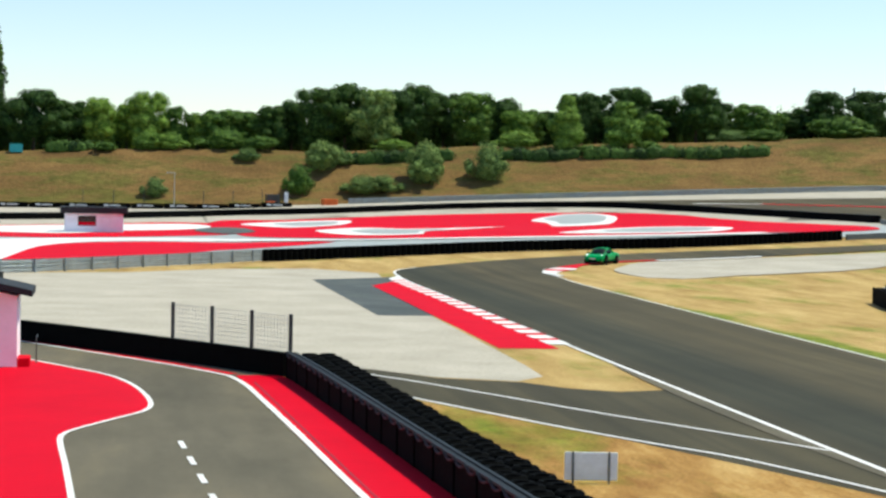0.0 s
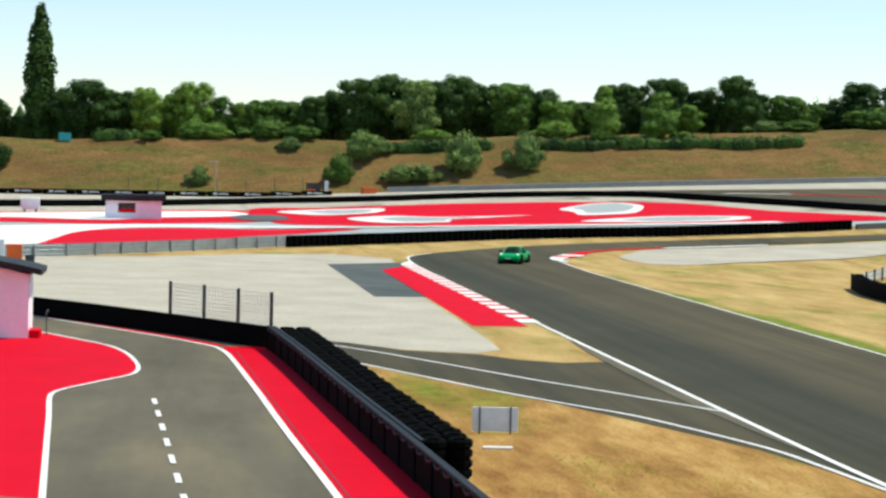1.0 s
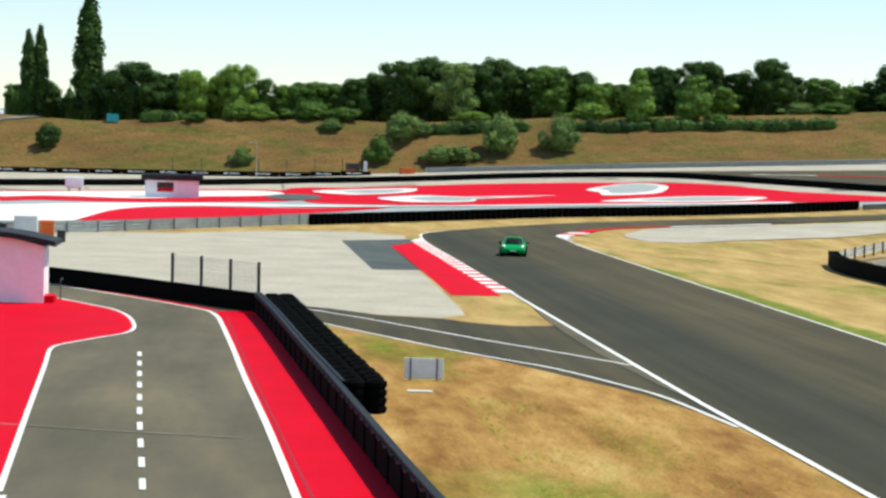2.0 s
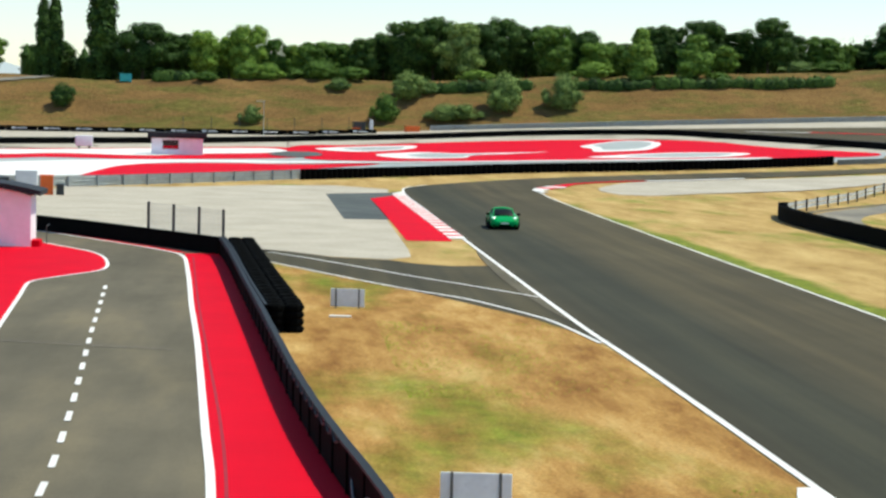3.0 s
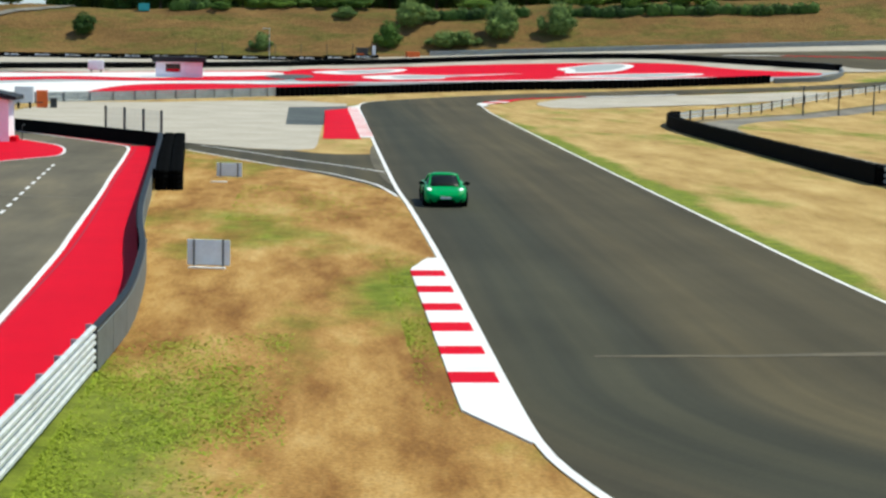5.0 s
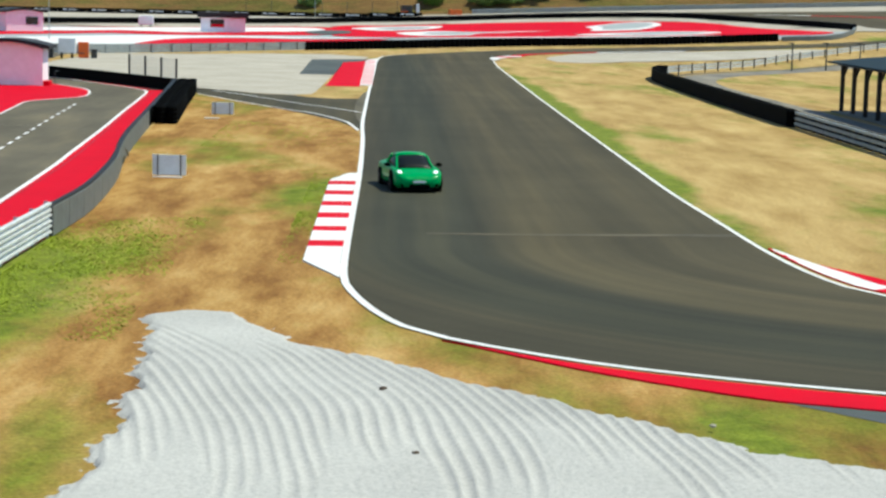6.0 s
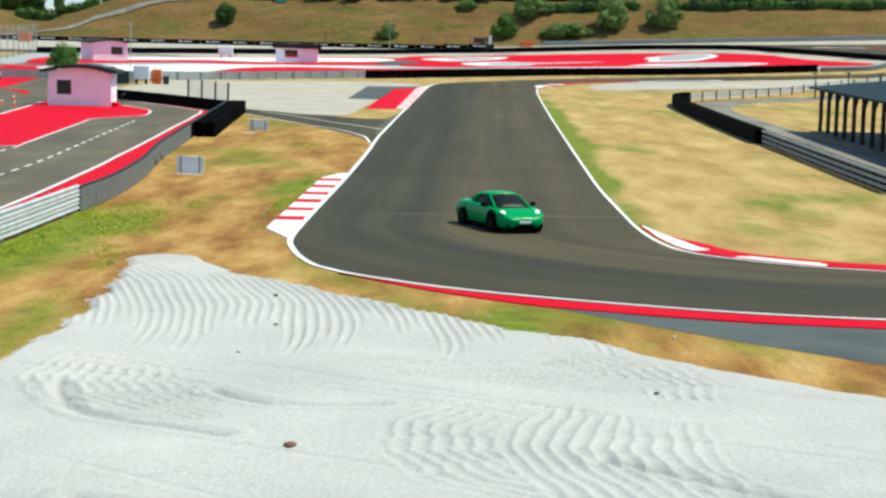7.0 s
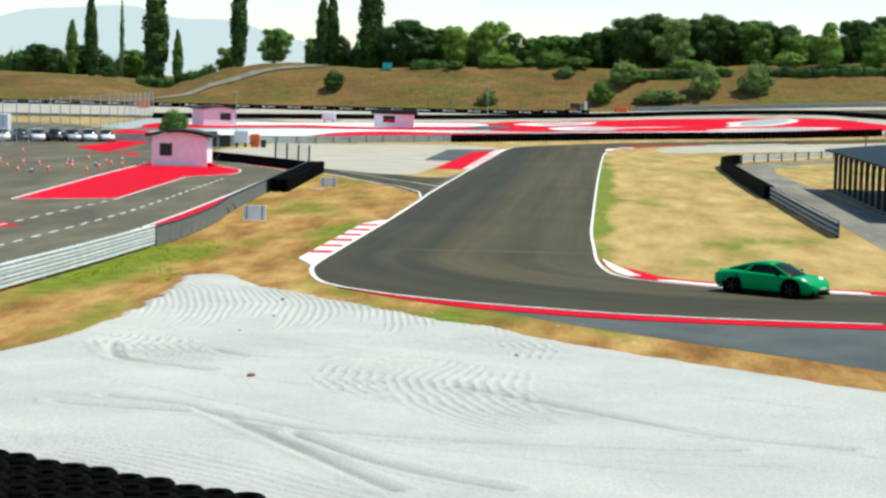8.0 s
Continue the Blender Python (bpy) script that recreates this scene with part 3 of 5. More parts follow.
rows = [(0, 6, M_WHITE), (6, 8.2, M_RED), (8.2, 10.2, M_WHITE)] + [(10.2 + 4 * k, 14.2 + 4 * k, M_RED) for k in range(4)] + [(26.2, 38.5, M_WHITE)]
kerb("kerb", [(12.7, 135.6), (12.5, 139.6), (13.7, 143.6), (17.4, 149.8), (22.3, 154.4), (31.9, 158.4), (43.2, 163.9)], 0.0, lambda u: 0.25 + 1.5 * max(0, 1 - abs(u - 0.2) / 0.16) + 0.35, rows, "red and white kerb on the inside of the far bend")

# far painted run-off
sheet("painted_runoff", [(-31.4, 148.7), (-8, 159.3), (15.2, 173.1), (33.8, 177.3), (52.5, 186), (60.5, 188), (71.6, 214.8), (73.2, 231.2), (66.3, 261.4), (56.8, 293.4), (31.8, 306.5), (8, 302.9), (-7.8, 300.6), (-25.2, 280.2), (-73, 245), (-67, 182), (-55, 166.1)], M_GREY, 0.05, "grey painted tarmac run-off field", smooth=False)
RL = "red painted run-off shape"
sheet("painted_runoff", [(-6.6, 212.8), (5.3, 200.5), (17.8, 197.0), (30.5, 195.6), (43.5, 195.0), (49.6, 195.2), (61.2, 195.5), (66.5, 207.0), (65.5, 219.0), (60.5, 249.0), (56.0, 272.0), (41.5, 283.0), (23.5, 284.5), (8.5, 279.0), (0.5, 276.0), (-7.5, 279.0), (-10.0, 262.0), (-8.1, 238.0)], M_RED, 0.11, RL)
sheet("painted_runoff", [(-30.1, 149.2), (-28.8, 182.1), (-20.1, 194.0), (-6.5, 194.0), (0.9, 192.5), (-5.5, 183.0), (-11.9, 175.5), (-16.9, 163.5)], M_RED, 0.09, RL)
sheet("painted_runoff", [(-58.4, 181.3), (-43.9, 198.0), (-39.4, 205.0), (-28.0, 204.5), (-10.8, 221.0), (-6.0, 232.0), (-3.1, 253.3), (-13.2, 270.3), (-32.2, 254.0), (-50.6, 240.0), (-63.7, 220.8)], M_RED, 0.09, RL)
sheet("painted_runoff", [(-60.0, 206.0), (-46.5, 213.0), (-40.5, 222.5), (-28.7, 219.5), (-21.4, 234.0), (-13.3, 243.5), (-10.0, 253.5), (-13.1, 263.0), (-22.0, 258.0), (-41.3, 243.0), (-58.3, 226.0)], M_WHITE, 0.13, "white painted run-off shape")
sheet("painted_runoff", [(-46.2, 150.0), (-33.0, 147.5), (-31.0, 149.0), (-29.0, 179.5), (-24.0, 193.5), (-15.0, 198.0), (-1.0, 195.0), (3.6, 193.5), (5.5, 195), (-3.9, 203.5), (-15, 208), (-28.7, 202), (-42.3, 186), (-53.3, 164)], M_WHITE, 0.1, "white painted run-off band")
WL = "white and grey painted swirl"
for pts, inner, shift in (([(34.8, 255.3), (43.7, 274.3), (48.2, 275.0), (48.6, 261.5), (41.1, 236.5), (33.5, 231.0), (34.8, 244.5)], 0.74, (0.8, 3.0)), ([(2.2, 231.0), (8.7, 240.5), (14.3, 231.5), (22.5, 231.5), (14.8, 220.5), (12.4, 209.5), (5.0, 211.0)], 0.62, (0.6, -1.5)),
                          ([(28.2, 206.5), (42.3, 221.5), (51.0, 215.0), (45.5, 201.5), (36.5, 199.0)], 0.66, (0.8, 0.5)), ([(-5.8, 261.0), (0.2, 267.0), (10.0, 268.0), (7.5, 251.5), (-0.2, 246.0)], 0.6, (1.0, -1.0))):
    sheet("painted_runoff", pts, M_WHITE, 0.15, WL)
    c = Vector((sum(p[0] for p in pts) / len(pts), sum(p[1] for p in pts) / len(pts)))
    sheet("painted_runoff", [tuple(c + Vector(shift) + (Vector(p) - c) * inner) for p in pts], M_GREY, 0.18, WL)
sheet("painted_runoff", [(11.8, 226.0), (22.0, 232.0), (27.0, 233.5), (21.5, 227.5), (15.5, 222.5)], M_WHITE, 0.16, WL)
strip("painted_runoff", [(-11.3, 200.5), (-1.3, 196.4), (17.6, 194.6), (36.7, 193.4), (49.0, 194.2)], 1.2, 1.6, M_WHITE, 0.16, "white painted band along the tyre wall")
sheet("pavement", [(-12.7, 240.1), (-9.9, 250.4), (-5.9, 245.4), (-5.4, 229.8), (-8.6, 224.1), (-11.6, 230.2)], M_NEWTAR, 0.17, "dark tarmac oval in the paint")

# far straight, gravel and tarmac under the bank
sheet("gravel_trap", [(-160, 235), (-73, 248.9), (-25.2, 285.3), (-6.8, 302.8), (31.9, 312.4), (59.2, 301.4), (68.3, 265.4), (76.3, 235.1), (73.9, 213.6), (150, 235), (260, 260), (260, 357), (-160, 352)], M_GRAVEL_FAR, 0.06, "pale far gravel run-off", smooth=False)
sheet("road_4", [(34, 318), (59.7, 310.8), (70.7, 275.8), (80.3, 248.7), (79, 224.7), (200, 225), (260, 262), (200, 285), (140, 300), (86, 322), (60, 332), (34, 330)], M_TRACK, 0.1, "dark tarmac of the far straight", smooth=False)
sheet("road_5", [(-160, 232), (-73, 249.9), (-25.2, 286.3), (-6.8, 304.1), (34, 318), (34, 325), (-9.9, 310.1), (-28.2, 295.8), (-73.8, 262), (-160, 250)], M_TRACK, 0.1, "dark tarmac behind the run-off", smooth=False)
strip("road_line", [(82.4, 297.5), (92.9, 280.9), (104.2, 261.6), (150, 262)], 0.8, 0.8, M_RED, 0.16, "far red kerb line")
strip("road_line", [(73.3, 306.4), (82.4, 297.5)], 0.8, 0.8, M_WHITE, 0.16, "far white kerb line")

# service road behind the barrier
SERVICE = [(29.4, -40), (29.2, -8), (28.9, 25), (28.2, 52), (27.6, 82), (28.6, 96), (32.5, 108), (41, 121), (53, 138), (71, 158)]
strip("road_6", SERVICE, 2.0, 2.0, M_SERVICE, 0.012, "pale grey service road")
strip("road_line", [(25.8, 92), (27.3, 102), (31.5, 112), (43, 128), (61, 150)], 0.5, 0.4, M_PIT, 0.022, "dark tarmac edge")


# near gravel trap with raked ridges
def raked_gravel():
    out = [(-4.05, -34.6), (-3.5, -34.1), (-2.4, -34.1), (-0.85, -37.4), (1.8, -40.2), (4.0, -43.0), (6.9, -46.1), (9.2, -48.3), (11.2, -50.9), (15.05, -54.7), (20.4, -59.2), (27, -66), (36, -75), (36, -90), (-14, -90), (-12, -76), (-8, -66), (-4.45, -57.5), (-3.7, -54), (-3.4, -50), (-3.3, -44.5), (-3.75, -38.2)]
    line = np.array([tuple(p) for p in curve_points(out, 1.0, True)])
    step = 0.036
    xs, ys = np.arange(-10, 27, step), np.arange(-78, -32.8, step * 2.1)
    X, Y = np.meshgrid(xs, ys)
    # inside test, with a ragged edge
    fray = np.random.default_rng(8).normal(0, 1, (2,) + X.shape)
    for _ in range(3):
        for ax in (1, 2):
            fray = (fray + np.roll(fray, 1, ax) + np.roll(fray, -1, ax)) / 3
    fray *= 0.065 / fray.std()
    jx = 0.12 * np.sin(Y * 2.1) + 0.09 * np.sin(X * 3.3 + Y * 1.7) + 0.08 * np.sin(Y * 7.7 + X * 5.1) + fray[0]
    jy = 0.08 * np.sin(X * 1.1) + 0.05 * np.sin(X * 4.3 - Y * 1.1) + fray[1]
    PX, PY = X + jx, Y + jy
    inside = np.zeros(X.shape, bool)
    x0, y0 = line[-1]
    for x1, y1 in line:
        cond = ((y0 > PY) != (y1 > PY)) & (PX < (x1 - x0) * (PY - y0) / (y1 - y0 + 1e-12) + x0)
        inside ^= cond
        x0, y0 = x1, y1
    # rake ridges: bundles of curved lines over broad swathes
    def swathe(cx, cy, r, w, lam, amp, way, half):
        """Rake lines round a centre: radius r +- w, within half radians of the way."""
        ca, sa = math.cos(way), math.sin(way)
        U, V = (X - cx) * ca + (Y - cy) * sa, -(X - cx) * sa + (Y - cy) * ca
        R, A = np.hypot(U, V), np.arctan2(V, U)
        wob = 0.07 * np.sin(A * 14 + R * 0.7) + 0.03 * np.sin(A * 37) + 0.05 * np.sin(X * 1.3) * np.sin(Y * 0.9)
        edge = half + 0.06 * np.sin(R * 1.9) + 0.04 * np.sin(R * 5.3)
        m = np.clip((w - np.abs(R - r)) / 0.6, 0, 1) * np.clip((edge - np.abs(A)) / 0.05, 0, 1)
        ridge = 1 - 2 * np.abs(np.sin((R + wob) * np.pi / lam)) ** 0.75
        fade = 0.85 + 0.25 * np.sin(R * 0.83 + 1.3 * np.sin(A * 9)) * np.sin(A * 11 + R * 0.31)
        return Z * (1 - m) + m * amp * ridge * fade
    Z = np.zeros(X.shape)
    Z = swathe(-31, -51, 34.5, 8.8, 0.27, 0.034, 0.245, 0.2)
    Z = swathe(2.2, -54.8, 3.2, 1.9, 0.34, 0.036, 3.6, 1.0)
    Z = swathe(10.2, -60.0, 3.3, 2.2, 0.36, 0.034, 3.25, 1.15)
    Z = swathe(6.8, -54.5, 3.6, 1.5, 0.34, 0.036, 0.45, 0.75)
    Z = swathe(2.0, -66.0, 13.5, 1.5, 0.34, 0.03, 1.2, 0.25)
    Z = swathe(19, -60, 10.0, 2.2, 0.34, 0.03, 3.4, 0.5)
    Z = swathe(-4, -86, 15, 1.8, 0.36, 0.036, 1.1, 0.5)
    rng = np.random.default_rng(5)
    for k in range(20):
        cx, cy, a = rng.uniform(-4, 18), rng.uniform(-77, -50), rng.uniform(-0.75, 0.15)
        D = (X - cx) * np.sin(a) - (Y - cy) * np.cos(a)
        L = (X - cx) * np.cos(a) + (Y - cy) * np.sin(a) 
        D = D + 0.012 * L * L * rng.uniform(-1, 1)
        Z -= 0.03 * np.exp(-(D / 0.08) ** 2) * np.exp(-(L / rng.uniform(2, 6)) ** 4)
    # deep wheel grooves left by cars
    for pts in (((-0.3, -66.2), (1.2, -66.5), (4.1, -67.2), (6.2, -68.6), (8.3, -69.0), (12.1, -69.4), (15.8, -69.1)), ((0.6, -65.0), (2.8, -65.9), (4.9, -68.6), (6.3, -70.7), (7.5, -72.6), (8.9, -74.7)),
                ((6.0, -69.2), (7.6, -71.3), (9.4, -73.0), (11.1, -74.2)), ((8.9, -61.3), (11.4, -63.5), (13.4, -65.5), (15.9, -67.5), (18.4, -68.4)), ((1.5, -56.2), (2.7, -57.3), (4.8, -57.1)), ((-1.7, -55.8), (-0.7, -58.5), (2.2, -60.2))):
        line_ = curve_points(pts, 0.8)
        D = np.full(X.shape, 9.0)
        for p, q in zip(line_, line_[1:]):
            e = q - p
            u = np.clip(((X - p.x) * e.x + (Y - p.y) * e.y) / e.length_squared, 0, 1)
            D = np.minimum(D, np.hypot(X - p.x - u * e.x, Y - p.y - u * e.y))
        Z += -0.13 * np.exp(-(D / 0.12) ** 2) + 0.035 * np.exp(-((D - 0.42) / 0.14) ** 2)
    Z += 0.016 * np.sin(X * 1.3 + 0.7 * Y) * np.sin(Y * 1.1) + rng.normal(0, 0.004, X.shape)
    Z = np.maximum(Z, -0.11) + 0.12
    # the bed thins out towards its edge
    soft = inside.astype(float)
    for _ in range(30):
        for ax in (0, 1):
            soft = (soft + np.roll(soft, 1, ax) + np.roll(soft, -1, ax)) / 3
    Z *= np.clip((soft - 0.45) / 0.5, 0.12, 1)
    n, m = X.shape
    idx = np.arange(n * m).reshape(n, m)
    cell = inside[:-1, :-1] & inside[1:, :-1] & inside[:-1, 1:] & inside[1:, 1:]
    q = np.stack([idx[:-1, :-1], idx[:-1, 1:], idx[1:, 1:], idx[1:, :-1]], -1)[cell]
    edge = np.zeros((n, m), int)
    for part_ in (idx[:-1, :-1], idx[:-1, 1:], idx[1:, 1:], idx[1:, :-1]):
        np.add.at(edge.reshape(-1), part_[cell], 1)
    Z = np.where(edge < 4, 0.006, Z)
    used = np.unique(q)
    remap = np.full(n * m, -1)
    remap[used] = np.arange(len(used))
    co = np.stack([X.ravel(), Y.ravel(), Z.ravel()], -1)[used]
    me = bpy.data.meshes.new("gravel_trap")
    me.from_pydata(co.tolist(), [], remap[q].tolist())
    me.materials.append(M_GRAVEL)
    for p in me.polygons:
        p.use_smooth = True
    tagged(new("gravel_trap", me), "pale grey gravel trap raked in curved ridges", kind="structure")


raked_gravel()


# embankment
TOPS = [(-600, 9), (-146, 9.1), (-118, 8.2), (-109, 6.0), (-103, 5.4), (-96, 8.2), (-86, 11.2), (-73, 12.7), (-61, 12.0), (-50, 11.4), (-27, 12.0), (19, 12.0), (54, 13.2), (90, 14.3), (136, 15.9), (260, 16.5), (900, 16)]


def bank_top(x):
    for (a, za), (b, zb) in zip(TOPS, TOPS[1:]):
        if a <= x <= b:
            u = (x - a) / (b - a)
            u = u * u * (3 - 2 * u)
            return za + (zb - za) * u + rise(x)
    return 9


def bank_z(x, y):
    """Height of the bank's face and crown."""
    b, t = gz(x, 357), bank_top(x)
    u = min(1, max(0, (y - 356) / 26))
    s = u * u * (3 - 2 * u) * 0.55 + u * 0.45
    z = b + (t - b) * s
    return z + (noise.noise(Vector((x * 0.09, y * 0.14, 1))) * 0.5 + noise.noise(Vector((x * 0.3, y * 0.4, 4))) * 0.2) * min(1, u * 5)


def bank():
    xs = [-600, -400, -300, -220] + [-170 + 3 * k for k in range(121)] + [220, 300, 450, 900]
    ys = [354.5, 356, 358, 360, 363, 366, 369, 372, 375, 378, 381, 384, 388, 394, 402, 415, 440, 900, 2500]
    bm = bmesh.new()
    g = [[bm.verts.new((x, y, bank_z(x, y) - (0.6 if y < 356 else 0))) for x in xs] for y in ys]
    for j in range(len(ys) - 1):
        for i in range(len(xs) - 1):
            bm.faces.new((g[j][i], g[j][i + 1], g[j + 1][i + 1], g[j + 1][i]))
    tagged(link("ground_bank", bm, M_BANK, None, "dry brown earth embankment with patchy grass", True), kind="structure")


bank()


def footpath():
    """A pale gravel path climbing the face of the bank."""
    line = curve_points([(-112, 357.5), (-104, 361), (-92, 367), (-80, 373), (-66, 379), (-58, 384)], 2.0)
    nor = offsets(line)
    bm = bmesh.new()
    prev = None
    for p, n in zip(line, nor):
        cur = [bm.verts.new((p.x + n.x * s, p.y + n.y * s, bank_z(p.x + n.x * s, p.y + n.y * s) + 0.25)) for s in (-1.1, 1.1)]
        if prev:
            bm.faces.new((prev[0], cur[0], cur[1], prev[1]))
        prev = cur
    tagged(link("pavement_path", bm, M_SERVICE, None, "pale gravel path up the bank"), kind="structure")


footpath()


# mountains on the horizon, their distance haze put in as an even glow
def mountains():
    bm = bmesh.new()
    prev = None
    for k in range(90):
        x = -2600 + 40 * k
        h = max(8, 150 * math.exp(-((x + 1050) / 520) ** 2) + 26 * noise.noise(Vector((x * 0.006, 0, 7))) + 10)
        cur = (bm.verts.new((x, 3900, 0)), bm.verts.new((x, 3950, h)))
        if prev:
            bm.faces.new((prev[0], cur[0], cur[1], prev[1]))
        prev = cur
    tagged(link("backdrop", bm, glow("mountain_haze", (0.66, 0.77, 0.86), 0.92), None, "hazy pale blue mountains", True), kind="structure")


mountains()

def loft(sections, close_ends=True):
    """Skins a row of cross-sections (each a list of points, mirrored in x)."""
    bm = bmesh.new()
    rings = []
    for y, prof in sections:
        full = [(x, z) for x, z in prof] + [(-x, z) for x, z in reversed(prof) if x > 1e-6]
        rings.append([bm.verts.new((x, y, z)) for x, z in full])
    for a, b in zip(rings, rings[1:]):
        n = len(a)
        for k in range(n):
            bm.faces.new((a[k], a[(k + 1) % n], b[(k + 1) % n], b[k]))
    if close_ends:
        bm.faces.new(rings[0][::-1])
        bm.faces.new(rings[-1])
    bmesh.ops.recalc_face_normals(bm, faces=bm.faces[:])
    return bm


# ---- barriers ----
def guard_rail(name, pts, side, beams, label, post_gap=2.0, post_h=0.95, group="steel crash rails", mat=None, post_mat=None, high=0.31):
    """Folded steel beams on posts; side: +1 puts the beams on the line's left."""
    ob = thing(name, label, "crash barrier", group)
    for z in beams:
        part("beam", band_bm(pts, [(side * s, h) for s, h in W_profile(0.06, z, high)], 1.5), mat or M_STEEL, ob)
    post = boxes((-0.04, 0.04, -0.06, 0.06, 0, post_h))
    first = None
    for x, y, a in along(pts, post_gap, 0.3):
        if first is None:
            first = part("post", post, post_mat or M_STEEL, ob)
            o = first
        else:
            o = new("post", first.data)
            o.parent = ob
        o.matrix_basis = pose(x, y, gz(x, y), 0, 0, a)
    return ob


# pit wall: black boards, grey boards, then open steel rails
def pit_wall():
    ob = thing("pit_wall", "pit lane safety wall of black and grey boards on posts", "barrier")
    north = WALL_LINE
    part("board", band_bm(north, [(0.05, 0), (0.05, 0.9), (-0.05, 0.9), (-0.05, 0)], 2.0), M_BLACKBOARD, ob, "black inner boards")
    part("cap", band_bm(north, [(0.09, 0.9), (0.09, 0.96), (-0.09, 0.96), (-0.09, 0.9)], 2.0), M_WALLCAP, ob, "grey rubber cap")
    pts = along(north[:7], 2.5, 0.0)
    for a, b in zip(pts, pts[1:]):
        d = math.hypot(b[0] - a[0], b[1] - a[1])
        o = part("panel", boxes((0.01, d - 0.015, -0.11, -0.055, 0.03, 0.895), bev=0.01), M_GREYBOARD, ob, "grey outer panel")
        o.matrix_basis = pose(a[0], a[1], 0, 0, 0, math.degrees(math.atan2(b[1] - a[1], b[0] - a[0])))
    for x, y, a in along(north, 2.2, 1.0):
        o = part("bracket", boxes((-0.04, 0.04, 0.05, 0.09, 0, 0.93)), M_BLACKBOARD, ob)
        o.matrix_basis = pose(x, y, 0, 0, 0, a)
    # a slack rubber hose tied along the top, sagging between its ties
    bm = bmesh.new()
    ties = along(north[3:], 1.1, 0.2)
    for (x0, y0, _), (x1, y1, _) in zip(ties, ties[1:]):
        for k in range(4):
            u, v = k / 4, (k + 1) / 4
            a = (x0 + (x1 - x0) * u - 0.1, y0 + (y1 - y0) * u, 0.94 - 0.14 * math.sin(math.pi * u))
            b = (x0 + (x1 - x0) * v - 0.1, y0 + (y1 - y0) * v, 0.94 - 0.14 * math.sin(math.pi * v))
            rod(bm, a, b, 0.035, seg=5)
    part("hose", bm, M_WALLCAP, ob, "slack dark hose along the top")
    return ob


pit_wall()
guard_rail("crash_rail", [(-10.8, -90), (-10.0, -60), (-9.4, -42), (-8.95, -32), (-8.65, -21.6)], -1, (0.1, 0.42, 0.74), "galvanised steel crash rail of three beams beside grass", 2.0, 1.08, mat=M_RAIL)


def tyre_stack_mesh(levels=4, r=0.33, h=0.25, seg=10):
    bm = bmesh.new()
    for k in range(levels):
        z = k * h
        rings = [(r * 0.8, z), (r, z + h * 0.25), (r, z + h * 0.75), (r * 0.8, z + h)]
        vs = [[bm.verts.new((R * math.cos(2 * math.pi * j / seg), R * math.sin(2 * math.pi * j / seg), zz)) for j in range(seg)] for R, zz in rings]
        for a, b in zip(vs, vs[1:]):
            for j in range(seg):
                bm.faces.new((a[j], a[(j + 1) % seg], b[(j + 1) % seg], b[j]))
        if k == levels - 1:
            inner = [bm.verts.new((r * 0.5 * math.cos(2 * math.pi * j / seg), r * 0.5 * math.sin(2 * math.pi * j / seg), z + h * 0.92)) for j in range(seg)]
            low = [bm.verts.new((r * 0.5 * math.cos(2 * math.pi * j / seg), r * 0.5 * math.sin(2 * math.pi * j / seg), z)) for j in range(seg)]
            for j in range(seg):
                i = (j + 1) % seg
                bm.faces.new((vs[-1][j], vs[-1][i], inner[i], inner[j]))
                bm.faces.new((inner[j], inner[i], low[i], low[j]))
    me = bpy.data.meshes.new("tyre_stack")
    bm.to_mesh(me)
    bm.free()
    me.materials.append(M_RUBBER)
    return me


STACK = tyre_stack_mesh()


def tyre_wall(label, pts, rows, gap=0.66, belt=None, group="tyre walls", top=1.0):
    ob = thing("tyre_wall", label, "tyre barrier", group)
    for side in rows:
        for k, (x, y, a) in enumerate(along(pts, gap, 0.0)):
            n = Vector((-math.sin(radians(a)), math.cos(radians(a)))) * side
            o = new("tyre_stack", STACK)
            o.parent = ob
            o.matrix_basis = pose(x + n.x, y + n.y, gz(x, y), 0, 0, (k * 37) % 360) @ Matrix.Diagonal((1, 1, top * (0.97 + 0.05 * ((k * 7) % 5) / 4), 1))
    if belt:
        s0, s1 = belt
        part("belt", band_bm(pts, [(s0, 0.03), (s0, top * 1.02), (s1, top * 1.02), (s1, 0.03)], 1.0), M_BLACKBOARD, ob, "black conveyor belt cover")
    return ob


tyre_wall("black tyre stacks between pit wall and grass", [(-11.5, 26.3), (-12.25, 37), (-13.05, 49), (-13.65, 58)], (-0.42, -1.06), 0.68, None, top=0.99)
part("wall_rail", band_bm([(-11.45, 25.8), (-12.2, 36), (-13.1, 49.5), (-13.75, 58)], [(0.0, 0.965), (0.0, 1.0), (-0.1, 1.0), (-0.1, 0.965)]), M_WALLCAP, [o for o in scene.objects if o.name == "pit_wall"][0], "dark top rail")


def bend_wall():
    ob = thing("bend_wall", "black board wall curving round behind the pit lane", "barrier")
    pts = [(-14.05, 58.9), (-15.4, 61.0), (-17.9, 64.8), (-21.0, 69.4), (-24.4, 73.9), (-28.5, 79), (-33, 85.5)]
    part("board", band_bm(pts, [(0.0, 0), (0.0, 0.8), (-0.35, 0.86), (-0.6, 0.7), (-0.6, 0)], 1.0), M_BLACKBOARD, ob, "black boards")
    part("cap", band_bm(pts, [(0.06, 0.8), (0.06, 0.86), (-0.12, 0.9), (-0.12, 0.84)], 1.0), M_RUBBER, ob, "black rubber cap")
    return ob


